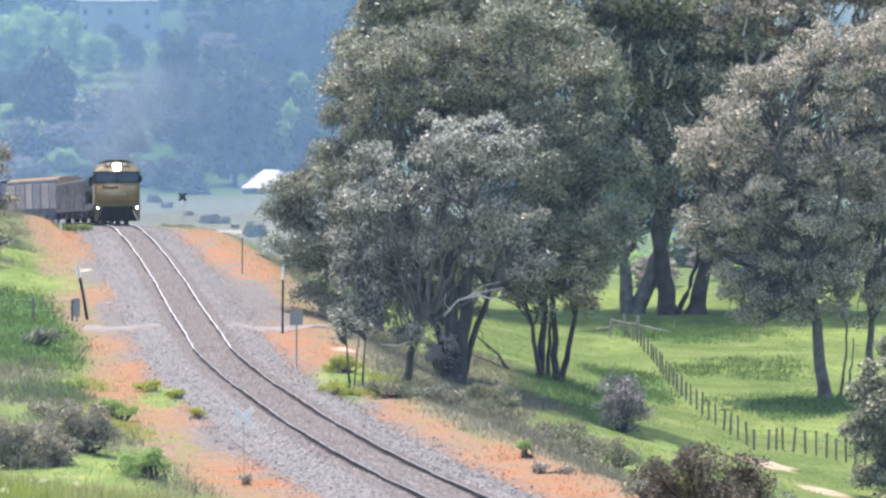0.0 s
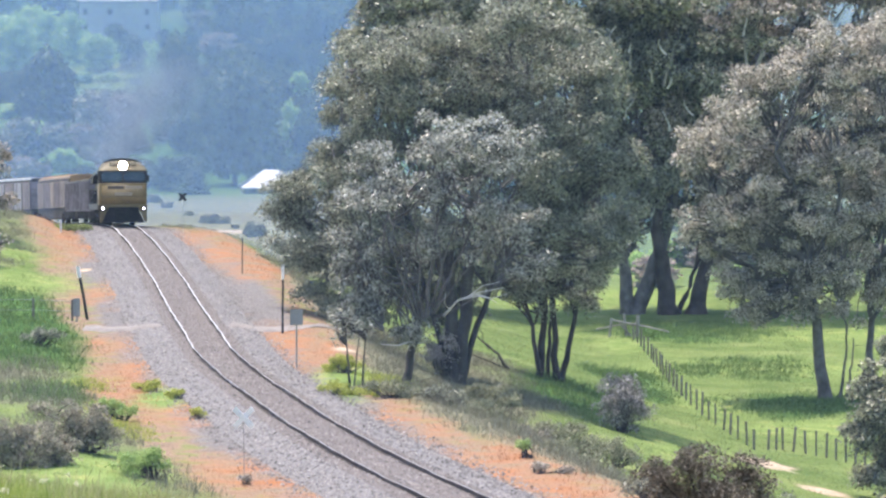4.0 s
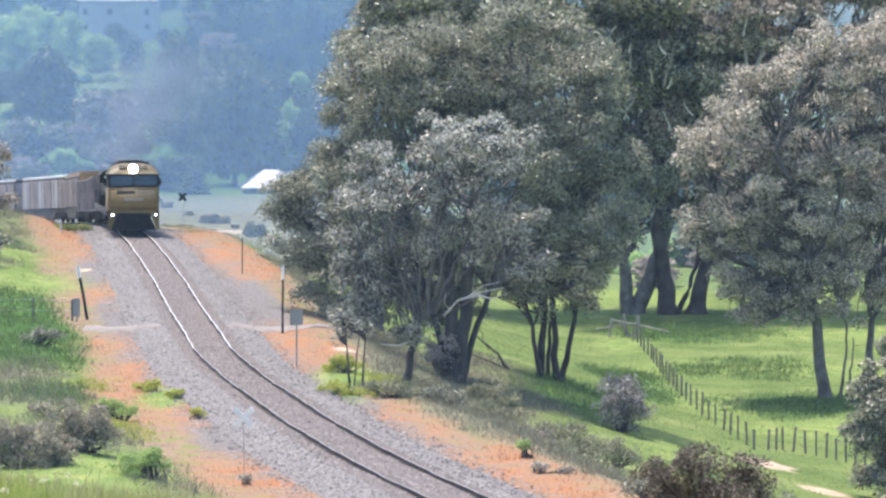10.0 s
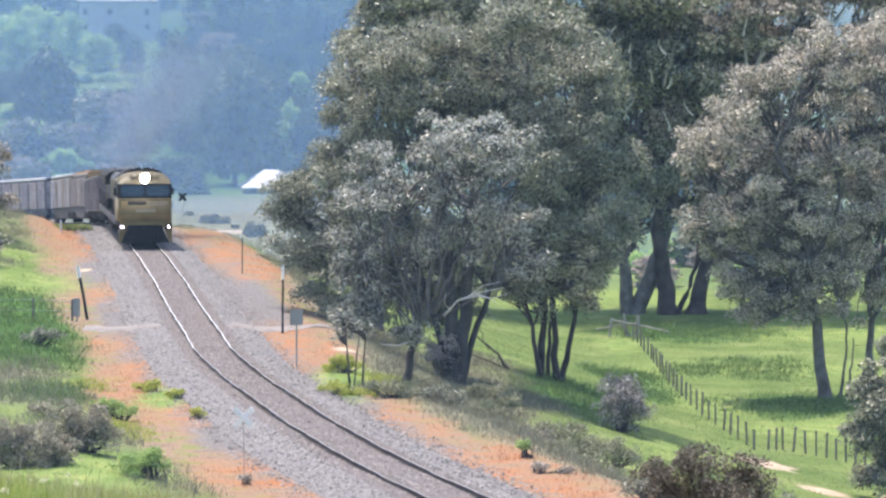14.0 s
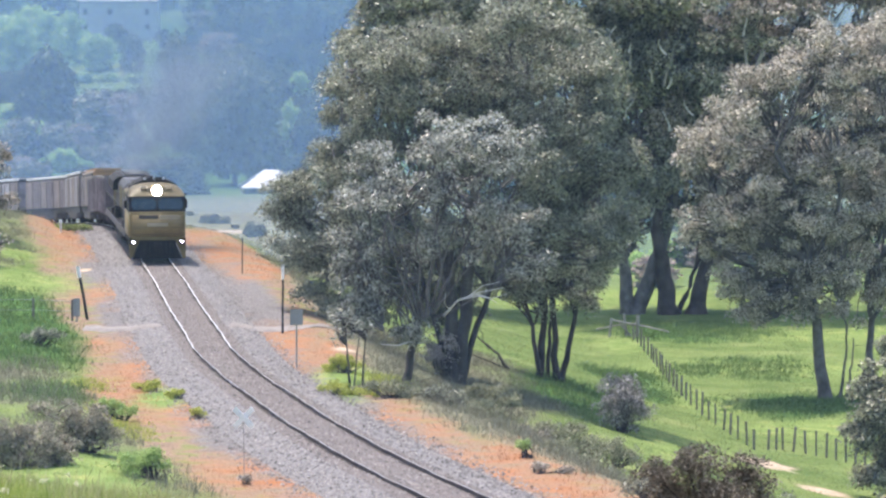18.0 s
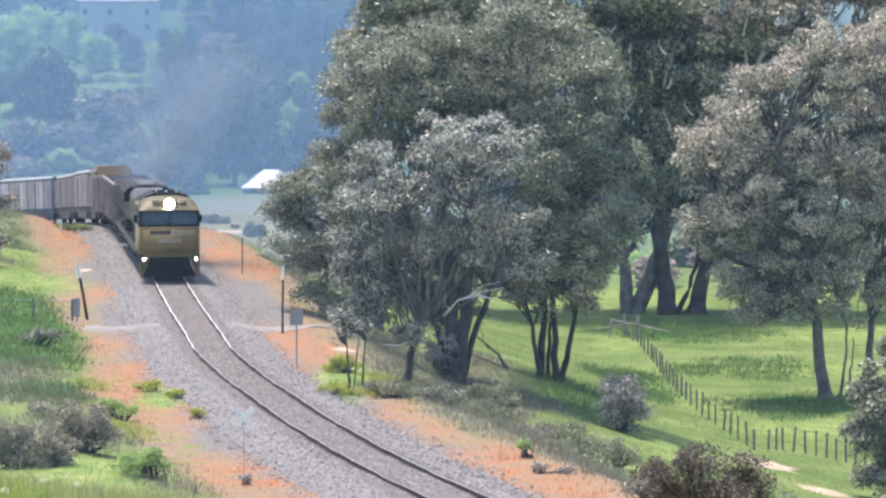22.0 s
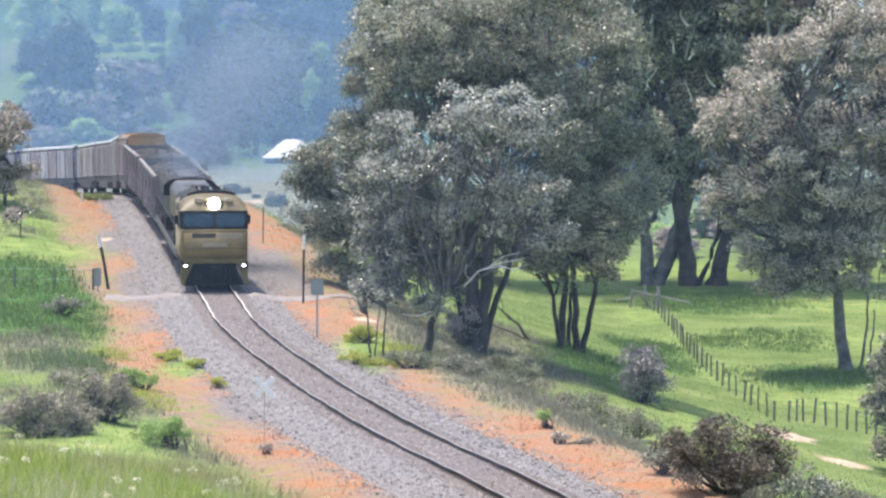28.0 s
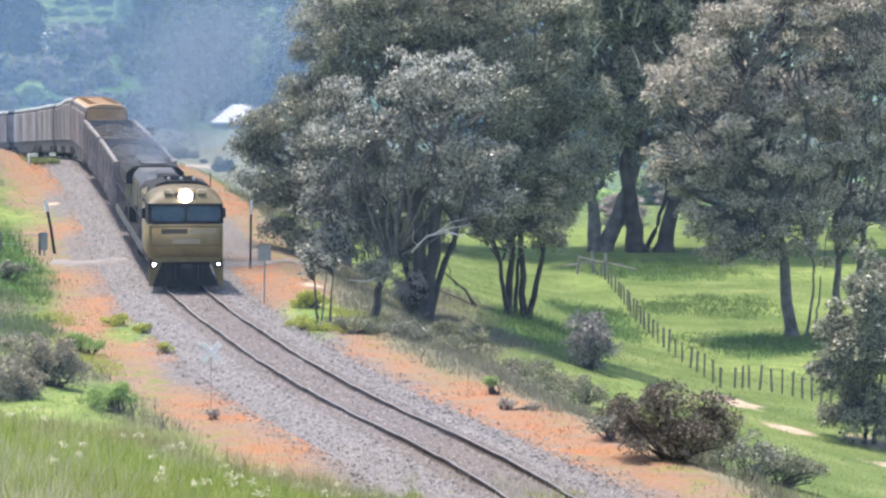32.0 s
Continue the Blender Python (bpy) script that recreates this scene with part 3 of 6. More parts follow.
U0, U1 = 60.0, 462.0
railway = empty("railway_track", 0, 0, 0, "single railway track on grey ballast with worn steel rails", "railway", kind="structure")
under("ballast_bed", mesh_of("ballast_bed", *strip([(-3.3, -0.45), (-2.9, -0.33), (-1.75, -0.16), (1.75, -0.16), (2.7, -0.33), (3.2, -0.45)], U0, U1),
                             BALLAST, True), railway, "grey crushed stone ballast")
under("four_foot", mesh_of("four_foot", *strip([(-1.3, -0.15), (-0.6, -0.145), (0.6, -0.145), (1.3, -0.15)], U0, U1), BED, True), railway,
      "brownish stone between the rails")
# Beyond this length the rail heads take the brighter glint colour.
GLINT_END = U0 + 0.8 * round((float(np.interp(-118, -TRACK[:, 1], STATION)) - U0) / 0.8)
for side in (-0.7535, 0.7535):
    head = [(side - 0.036, -0.003), (side - 0.03, 0.001), (side + 0.03, 0.001), (side + 0.036, -0.003)]
    foot = [(side - 0.075, -0.15), (side - 0.07, -0.135), (side - 0.01, -0.12), (side - 0.01, -0.05), (side - 0.037, -0.04),
            (side - 0.037, -0.004), (side + 0.037, -0.004), (side + 0.037, -0.04), (side + 0.01, -0.05), (side + 0.01, -0.12), (side + 0.07, -0.135), (side + 0.075, -0.15)]
    rail = under("rail", mesh_of("rail", *strip(foot, U0, U1, 0.8, 0.05), RUST), railway, "rusty rail web")
    near_part, far_part = strip(head, GLINT_END, U1, 0.8, 0.05), strip(head, U0, GLINT_END + 0.8, 0.8, 0.05)
    under("rail_head", mesh_of("rail_head", *far_part, GLINT_STEEL), rail, "polished rail head brightened as a far glint")
    under("rail_head", mesh_of("rail_head", *near_part, NEAR_STEEL), rail, "rail head left darker where no glint shows")


# ---- trees and bushes ----
DEADLEAF = leaf_shade("dead_leaf", (0.34, 0.28, 0.24), (0.66, 0.58, 0.5), 0.8, 0.2)
tree("gum_tree", "tall dense grey-green gum tree with several leaning trunks beside the railway", 0.42, 135.43,
     [(-0.08, 0, 0, 0, 6.81, 0.44), (0.16, 0.2, 0.99, 0.3, 9.16, 0.44), (0.31, 0.4, 2.62, 0.6, 7.33, 0.2), (0, 0.6, -2.62, 0.9, 7.85, 0.18)],
     [(1.31, 1, 15.31, 3.14, 2.83, 1.7), (3.4, 2, 16.23, 2.49, 2.24, 1.31), (-1.05, 1, 14.4, 3.14, 2.83, 2.22), (-4.19, 1, 13.35, 2.22, 2, 2.22), (3.93, 1,
      13.61, 3.14, 2.83, 2.36), (6.02, 1, 11.78, 2.49, 2.59, 2.88), (-5.1, 0.5, 10.73, 1.31, 1.46, 1.62), (-6.23, 0, 9.03, 1.57, 1.7, 1.88), (-7.59, 0,
      7.12, 1.05, 1.41, 1.57), (-6.28, 0, 6.54, 1.7, 1.53, 1.57), (-2.62, 0, 11.52, 2.88, 2.59, 2.49), (0.79, 0, 11.78, 3.14, 2.83, 2.36)] +
     [(3.4, -1, 9.69, 3.14, 2.83, 2.62), (6.54, 0, 8.9, 2.22, 2.12, 2.36), (5.5, 0, 6.54, 2.22, 2, 1.57), (2.09, -1, 6.81, 2.88, 2.59, 1.96), (-4.71, -0.5,
      8.11, 2.09, 1.88, 1.83), (-2.88, 0, 7.33, 2.36, 2.12, 1.83), (7.07, 0, 6.81, 1.31, 1.41, 1.57), (-7.49, 0, 8.32, 0.89, 1.08, 1.2), (-7.33, 0, 5.76,
      1.18, 1.06, 1.05), (-5.76, -0.5, 5.24, 1.31, 1.18, 1.18), (-4.97, -0.5, 3.66, 0.92, 0.82, 0.79), (-6.28, 0, 3.53, 0.92, 0.82, 0.79)] +
     [(-3.14, 0, 13.09, 1.83, 1.65, 1.83), (7.59, 0, 9.95, 1.18, 1.65, 1.83), (4.71, -0.5, 11.26, 2.09, 1.88, 2.09), (-0.52, -0.5, 13.09, 2.36, 2.12, 1.83),
      (-4.45, 1, 14.92, 1.05, 1.18, 1.31), (-1.31, 1.5, 9.16, 2.36, 2.12, 2.09), (-2.09, 2.5, 4.9, 1.9, 1.6, 1.2), (-2.6, 2.0, 3.7, 2.1, 1.6, 1.25), (-4.4, 1.8, 4.3, 1.6, 1.4, 1.2), (0.3, 2.6, 3.6, 1.7, 1.4, 1.1), (-0.7, 1.6, 2.7, 1.2, 1.0, 0.9),
      (2.4, 3.0, 4.0, 1.5, 1.4, 1.0), (0.5, 3.2, 5.2, 2.4, 2.0, 1.3), (3.0, 3.2, 5.3, 2.2, 2.0, 1.2),
      (-4.19, 1.5, 5.5, 1.57, 1.41, 1.57), (-0.52, 1.5, 6.81, 2.36, 2.12, 1.83), (0.26, 1.5, 14, 1.83, 1.65, 1.31)] +
     [(-2.88, 1.5, 10.73, 1.57, 1.41, 1.31), (2.62, 1.5, 12.56, 1.83, 1.65, 1.31), (5.24, 1.5, 9.16, 1.83, 1.65, 1.57), (-5.5, 1.5, 7.33, 1.31, 1.41, 1.57),
      (6.02, 1.5, 5.24, 1.57, 1.41, 1.18), (-4.71, 1, 2.62, 1.05, 0.94, 0.79),
      (-4.32, 0.5, 10.08, 1.36, 1.23, 1.31), (-5.24, 0.5, 9.42, 1.18, 1.06, 1.18)],
     LEAF_OLIVE, 11, twigs=0.54, count=290, limbs=44, limb_bark=GREY_BARK, size=0.15, width=0.42, reach=0.68)
tree("gum_tree", "pale grey-leaved young gum tree with crooked bare limbs", -1.25, 109.48,
     [(-0.23, 0, 0.57, 0, 3.81, 0.21), (0.42, -0.36, -0.53, -1.2, 5.61, 0.08, 2.33), (0.63, -0.48, 1.06, -1.6, 6.88, 0.1, 2.65), (0.95, -0.57, 3.39, -1.9, 3.96, 0.045, 2.65), (0.85, -0.48, 2.43, -1.6, 6.24, 0.08, 3.07), (0, -0.48, -0.95, -1.6, 1.84, 0.04, 1.69), (0.32, -0.45, -1.8, -1.5, 5.18, 0.07, 2.65),
      (0.3, -0.5, -1.0, -2.2, 6.3, 0.06, 2.4), (0.5, -0.5, 0.2, -2.35, 7.0, 0.07, 2.5), (0.8, -0.5, 1.8, -2.3, 6.6, 0.07, 2.8), (0.9, -0.5, 2.9, -2.2, 5.6, 0.05, 2.8),
      (0.3, -0.4, -1.4, -2.2, 4.2, 0.045, 2.2), (1.7, -2.0, 2.2, -2.5, 7.4, 0.035, 5.6), (0.1, -2.0, -0.3, -2.4, 6.2, 0.035, 4.2), (1.2, -1.9, 0.9, -2.5, 6.9, 0.035, 4.6)],
     [(2.22, -1, 8.68, 1.8, 1.62, 1.16), (0.95, -1, 8.89, 0.95, 0.86, 0.95), (3.28, -1, 8.36, 1.06, 0.95, 0.95), (-1.21, -1, 8.15, 0.8, 0.8, 0.89), (0.32,
      -1, 7.09, 1.9, 1.71, 1.27), (-1.8, -1, 7.09, 0.63, 0.76, 0.85), (-1.59, -1, 4.55, 1.2, 1.0, 0.95), (-0.11, -0.7, 5.1, 1.2, 0.9, 0.8), (2.22, -1,
      6.67, 1.69, 1.52, 1.27), (-2.22, -1, 5.4, 0.74, 0.76, 0.85)] +
     [(3.7, -1, 4.55, 1.06, 0.95, 0.95), (-1.16, -1, 3.07, 1.16, 1.05, 0.85), (-2.22, -1, 3.91, 0.85, 0.86, 0.95),
      (-0.53, -1, 2.01, 0.85, 0.76, 0.53), (2.6, -1, 5.3, 0.9, 0.8, 0.6), (4.34, -1, 5.61, 1.16, 1.05, 1.06), (-1.8, -1, 2.65, 0.95, 0.86, 0.74)],
     LEAF_GREY, 12, twigs=0.56, count=210, limbs=20, bark=BARK, limb_bark=GREY_BARK, stem_bark=GREY_BARK, size=0.135, width=0.42, reach=0.48)
tree("gum_tree", "slender gum tree with a clump of dark thin stems", 5.23, 149.58,
     [(-0.29, 0, -1.16, 0, 4.39, 0.17), (-0.38, 0.2, 0, 0.3, 5.55, 0.26), (0.58, 0.4, 0.43, 0.6, 5.84, 0.23), (0.81, 0.6, 1.73, 0.9, 4.68, 0.2), (0.14, 0.8, 0.58, 1.2, 4.97, 0.14)],
     [(-1.01, 0, 5.55, 2.17, 1.95, 1.59), (1.3, 0, 5.55, 2.02, 1.82, 1.45), (0.14, 0, 7, 2.6, 2.34, 1.73), (-1.88, 0, 4.1, 1.3, 1.17, 1.01), (2.17, 0, 4.39,
      1.01, 0.91, 0.87), (-0.72, 0, 3.82, 1.45, 1.3, 0.87), (1.01, 0, 4.1, 1.45, 1.3, 0.87), (-2.17, 0, 5.55, 1.45, 1.3, 1.16)],
     LEAF_OLIVE, 13, twigs=0.6, count=240, limbs=12, size=0.15, width=0.42, reach=0.52, bark=DARK_BARK)
tree("red_gum_tree", "huge old gum tree with a forked leaning trunk in the paddock", 14.19, 218.88,
     [(-0.34, 0, -0.93, 0, 6.59, 0.68), (0, 0.2, 3.21, 0.3, 8.28, 0.76)],
     [(-1.27, 0, 21.8, 5.49, 4.94, 3.38), (2.53, 1, 18.42, 3.8, 3.8, 4.22), (1.27, 1, 13.77, 3.38, 3.42, 3.8), (5.49, 0, 21.8, 5.07, 4.56, 3.8), (-5.07, 0,
      23.91, 5.91, 5.32, 2.53), (-10.14, 1, 24.33, 5.49, 4.94, 2.11), (-16.9, 1, 23.49, 4.22, 3.8, 2.75), (-19.85, 1, 22.22, 2.11, 1.9, 2.11), (1.69, 1,
      9.97, 2.53, 3.04, 3.38), (0.42, 0, 7.01, 2.11, 1.9, 2.11), (5.91, 0, 17.15, 3.8, 3.42, 3.38), (-14.36, 2, 21.37, 3.38, 3.04, 1.69), (-0.42, 1, 17.15,
      3.38, 3.04, 3.38)] +
     [(-2.11, 1, 18.84, 3.38, 3.04, 2.96), (-0.84, 1, 9.55, 2.11, 2.66, 2.96), (4.22, 1, 19.68, 3.8, 3.42, 3.38), (-2.53, 0, 7.4, 1.69, 1.52, 1.3), (2.53,
      2, 8.2, 1.69, 1.52, 1.4), (-17.74, 2, 19.26, 3.8, 3.42, 2.53), (-12.67, 2, 20.53, 3.8, 3.42, 2.53), (-8.03, 2, 19.68, 3.8, 3.42, 2.96), (-4.65, 2,
      17.15, 3.38, 3.04, 3.38), (-6.76, 2, 6.4, 3.0, 2.6, 1.6)],
     LEAF_OLIVE, 14, twigs=0.31, count=165, limbs=16, bark=GREY_BARK, size=0.33, width=0.45, reach=0.95)
tree("red_gum_tree", "broad old gum tree with dark thick trunks shading the paddock", 18.58, 218.35,
     [(-1.6, 0, -2.74, 0, 8.26, 0.84), (0.13, 0.2, 1.56, 0.3, 7.42, 0.76), (0.55, 0.4, 0.55, 0.6, 1.6, 0.84), (-1.26, 0.6, 0.63, 0.9, 4.47, 0.25)],
     [(4.85, 2, 22.59, 4.64, 4.17, 3.37), (9.48, 2, 23.85, 4.64, 4.17, 2.53), (3.16, 2, 18.79, 3.37, 3.03, 3.37), (-0.21, 3, 13.74, 2.95, 3.79, 4.21),
      (3.16, 2, 15, 2.53, 3.03, 3.37), (13.27, 2, 24.27, 3.79, 3.41, 2.11), (-1.05, 3, 9.1, 2.53, 2.65, 2.95), (6.53, 3, 20.06, 3.37, 3.03, 2.53), (0.63, 3,
      9.52, 2.11, 2.28, 2.53), (2.32, 3, 11.63, 2.53, 2.65, 2.95), (1.47, 3, 5.73, 1.69, 1.52, 1.69), (-2.74, 3, 12.47, 2.53, 3.03, 3.37), (8.22, 3, 17.11,
      3.37, 3.03, 2.95)] +
     [(11.59, 3, 15, 3.37, 3.03, 3.37), (14.54, 3, 18.37, 3.37, 3.03, 3.37), (7.37, 3, 12.05, 3.37, 3.03, 2.95), (11.59, 3, 9.94, 3.37, 3.03, 3.37), (14.96,
      3, 6.57, 3.37, 3.41, 3.79), (9.06, 3, 6.57, 2.95, 2.65, 2.53), (4.85, 3, 8.26, 2.53, 2.28, 2.53), (4, 3, 4.05, 2.53, 2.28, 1.9), (6.95, 3, 3.62, 2.53,
      2.28, 1.9), (9.9, 3, 3.62, 2.53, 2.28, 2.11), (15.38, 3, 12.89, 2.95, 3.03, 3.37), (17.49, 3, 17.11, 2.95, 4.55, 5.06)],
     LEAF_DARK, 15, twigs=0.31, count=160, limbs=14, size=0.33, width=0.45, reach=0.95, bark=DARK_BARK)
tree("gum_tree", "airy brown-green gum tree with a pale slim trunk in the paddock", 21.36, 163.43,
     [(0.06, 0, -0.88, 0, 8.72, 0.43), (0.79, 0.2, 1.26, 0.3, 3.98, 0.11), (1.14, 0.4, 1.64, 0.6, 3.35, 0.09)],
     [(0, 0, 19.46, 2.05, 1.85, 2.05), (-1.26, 0, 17.25, 2.53, 2.28, 2.21), (-3.48, 0, 15.67, 2.69, 2.42, 2.21), (-6, 0, 14.09, 2.37, 2.13, 2.05), (-7.43,
      0, 12.2, 1.42, 1.71, 1.9), (-4.42, 0, 12.2, 2.69, 2.42, 2.21), (-0.95, 0, 13.78, 3.16, 2.84, 2.53), (-5.37, 0, 9.67, 2.37, 2.13, 1.74), (-1.9, 0,
      9.67, 2.84, 2.56, 1.9), (0, 0, 7.14, 2.21, 1.99, 1.58), (-4.11, 0, 7.14, 1.74, 1.56, 1.42), (-2.84, 0, 5.25, 1.26, 1.14, 0.95), (-4.74, 0, 5.88, 0.95,
      1.14, 1.26), (-6.64, 0, 9.99, 1.9, 1.71, 1.9)] +
     [(-7.27, 0, 8.41, 1.26, 1.14, 1.26), (-2.53, 0, 11.88, 2.53, 2.28, 1.9), (1.26, 0, 10.3, 2.21, 1.99, 1.9), (-3.79, 0, 8.41, 1.9, 1.71, 1.58), (-1.9, 0,
      6.83, 1.9, 1.71, 1.42), (-5.06, 0, 4.61, 0.79, 0.85, 0.95), (-3.48, 0, 17.57, 1.58, 1.42, 1.58), (-1.9, 0, 5.88, 1.74, 1.56, 1.2), (0.63, 0, 5.25,
      1.74, 1.56, 1.26), (-3.63, 0, 5.88, 1.26, 1.14, 1.11), (-2.84, 0, 4.46, 1.33, 1.19, 0.88), (-4.11, 0, 5.09, 1.26, 1.14, 0.95), (-5.06, 0, 6.51, 1.2,
      1.08, 1.2), (-1.11, 0, 4.61, 1.11, 1, 0.88)],
     LEAF_BROWN, 16, twigs=0.56, count=135, limbs=34, bark=GREY_BARK, size=0.185, width=0.42, reach=0.52)
tree("gum_tree", "tall brown-green gum tree at the paddock edge", 24.1, 164.86,
     [(0, 0, -0.16, 0, 7.08, 0.29), (1.27, 0.2, 1.59, 0.3, 7.39, 0.29)],
     [(0, 0, 18.87, 2.23, 2.01, 2.23), (0.64, 0, 16, 2.55, 2.29, 2.55), (-0.64, 0, 13.13, 2.55, 2.29, 2.55), (1.91, 0, 12.81, 2.87, 2.87, 3.19), (0.64, 0,
      9.63, 2.55, 2.29, 2.23), (-0.32, 0, 7.08, 1.91, 1.72, 1.59), (1.91, 0, 6.44, 2.23, 2.01, 2.23), (1.59, 0, 19.83, 2.23, 2.01, 1.91), (0, 0, 5.16, 1.59,
      1.43, 1.27)],
     LEAF_BROWN, 17, twigs=0.58, count=135, limbs=14, bark=GREY_BARK, size=0.185, width=0.42, reach=0.52)
tree("gum_tree", "dark dense small tree beside the sandy patch", 19.26, 123.02,
     [(0, 0, -0.05, 0, 3.22, 0.12), (0.43, 0.2, 0.67, 0.3, 3.22, 0.12)],
     [(0.19, 0, 4.89, 1.67, 1.72, 1.91), (-0.17, 0, 2.5, 1.79, 1.72, 1.91), (1.14, 0, 3.22, 2.15, 2.57, 2.86), (0.43, 0, 6.56, 1.19, 1.07, 1.19), (-0.29, 0,
      1.07, 1.67, 1.5, 1.07)],
     LEAF_OLIVE, 18, twigs=1.5, count=190, limbs=4, size=0.16, reach=0.5, bark=DARK_BARK)
tree("gum_tree", "dark tree at the edge of the cutting", -25.7, 163.91,
     [(0, 0, 0, 0, 2.84, 0.13)],
     [(0.25, 0, 4.11, 1.01, 1.42, 1.58), (0, 0, 2.21, 1.2, 1.28, 1.42), (-0.95, 0, 3.79, 1.26, 1.71, 1.89), (0.32, 0, 1.26, 0.88, 0.8, 0.63)],
     LEAF_DARK, 19, twigs=0.9, count=150, limbs=3, size=0.2, reach=0.6, bark=DARK_BARK)
tree("sapling", "small round sapling on the grassy bank", -22.63, 149.3,
     [(0, 0, 0.06, 0, 1.09, 0.06)],
     [(0.06, 0, 1.09, 0.63, 0.57, 0.49), (-0.52, 0, 0.95, 0.52, 0.47, 0.43)],
     LEAF_DARK, 20, twigs=4, count=26, limbs=2, size=0.13, reach=0.3, bark=DARK_BARK)
tree("sapling", "spindly sapling with bare thin stems beside the verge", -3.19, 107.16,
     [(-0.21, 0, -0.37, 0, 1.97, 0.06), (0.21, 0.2, 0.31, 0.3, 2.17, 0.05), (-0.1, 0.4, 0.1, 0.6, 1.76, 0.04)],
     [(-0.31, 0, 2.38, 0.62, 0.56, 0.62), (0.31, 0, 1.97, 0.58, 0.52, 0.5), (-0.62, 0, 1.76, 0.37, 0.34, 0.31)],
     LEAF_GREY, 21, twigs=2, count=24, limbs=3, size=0.13, reach=0.35)
bush("bush", "rounded silvery grey-green bush in the grass", 7.92, 128.65,
     [(0, 0, 1.5, 0.95, 0.85, 0.95), (-0.42, 0, 0.85, 0.68, 0.6, 0.62), (0.4, 0, 0.9, 0.7, 0.6, 0.75)],
     LEAF_MAUVE, 31, size=0.1, twigs=6, count=110)
bush("bush", "dark wiry brown bush below the embankment", 6.75, 73.87,
     [(-1, 0, 1, 0.64, 0.52, 0.57), (-0.07, 0, 1.29, 0.64, 0.52, 0.57), (0.79, 0, 1.07, 0.64, 0.52, 0.64), (-0.29, 0, 0.5, 1.29, 1.03, 0.54), (-1.5, 0, 1.15, 0.4, 0.32, 0.4), (0.43, 0, 0.57, 0.86, 0.69, 0.5), (1.29, 0, 0.64, 0.36, 0.34, 0.43), (-0.57, 0, 1.5, 0.36, 0.29, 0.32)],
     SCRUB_DARK, 32, twigs=6, size=0.085, count=80, reach=0.28)
bush("bush", "low dark grey scrub on the grassy slope", -10.35, 84.36,
     [(0.08, 0, 0.78, 0.69, 0.55, 0.56), (-0.65, 0, 0.57, 0.65, 0.52, 0.49), (0.62, 0, 0.49, 0.36, 0.31, 0.39), (-0.16, 0, 0.24, 0.82, 0.65, 0.33)],
     SCRUB, 33, twigs=9, size=0.075, count=90, reach=0.24)
bush("bush", "low dark grey scrub on the grassy slope", -11.53, 80.6,
     [(-0.08, 0, 0.55, 0.94, 0.75, 0.53), (-1.01, 0, 0.39, 0.78, 0.62, 0.5), (0.78, 0, 0.39, 0.55, 0.44, 0.37), (0.23, 0, 0.16, 0.94, 0.75, 0.31)],
     SCRUB, 34, twigs=9, size=0.075, count=90, reach=0.24)
bush("bush", "small bright green shrub on the verge", 2.47, 86.03,
     [(0, 0, 0.25, 0.23, 0.2, 0.25)],
     LEAF_FRESH, 35, twigs=14, size=0.07, reach=0.12)
for number, (x, y, w) in enumerate(((3.3, 101.5, 0.7), (4.6, 99.0, 0.9), (5.6, 103.5, 0.8), (6.7, 101.0, 0.9), (4.0, 107.5, 0.8), (1.0, 112.0, 0.8), (2.6, 110.0, 0.7),
                                    (7.6, 98.5, 0.9), (8.6, 97.0, 0.8), (6.0, 95.5, 0.7), (3.6, 93.5, 0.6), (1.2, 104.5, 0.7), (9.6, 103.0, 0.8), (-1.2, 113.5, 0.6))):
    bush("scrub", "low ragged olive scrub on the embankment slope", x, y,
         [(-0.5 * w, 0, 0.22 * w, 0.8 * w, 0.7 * w, 0.3 * w), (0.5 * w, 0.3, 0.3 * w, 0.6 * w, 0.6 * w, 0.34 * w), (0.1, -0.3, 0.16, 0.9 * w, 0.6 * w, 0.22)],
         LEAF_SCRUB if number % 3 else SCRUB, 210 + number, twigs=4, count=60, size=0.1, reach=0.26, group="scrub of the embankment")
bush("bush", "grey-green low scrub on the embankment", 5.03, 114.9,
     [(-0.44, 0, 0.56, 1.11, 0.89, 0.56), (0.89, 0, 0.22, 1, 0.8, 0.62), (-1.11, 0, 0.67, 0.67, 0.53, 0.49)],
     LEAF_SCRUB, 36, twigs=4, size=0.1, reach=0.3)
bush("bush", "straggly scrub at the foot of the embankment", 2.05, 123.37,
     [(-0.12, 0, 0.72, 0.84, 0.67, 0.6), (0.48, 0, 0.48, 0.84, 0.67, 0.43), (-0.72, 0, 0.48, 0.6, 0.48, 0.36)],
     LEAF_SCRUB, 37, twigs=4, size=0.1, reach=0.3)
bush("bush", "grey-brown scrub beside the dark bush", 10.17, 96.09,
     [(0, 0, 0.75, 0.75, 0.6, 0.65), (-0.75, 0, 0.19, 1.12, 0.89, 0.56)],
     LEAF_SCRUB, 38, twigs=4, size=0.1, reach=0.3)
bush("bush", "bright green leafy clump on the slope", -7.95, 79.83,
     [(-0.08, 0, 0.54, 0.49, 0.4, 0.34), (-0.54, 0, 0.31, 0.62, 0.49, 0.31)],
     LEAF_FRESH, 39, twigs=8, size=0.09, reach=0.2)
bush("bush", "pale brown dead bush between the trunks", 0.03, 135.54,
     [(-0.13, 0, 1.44, 0.79, 0.8, 1), (0.39, 0, 0.65, 0.58, 0.52, 0.65)],
     DEADLEAF, 40, twigs=5, size=0.1, reach=0.25)
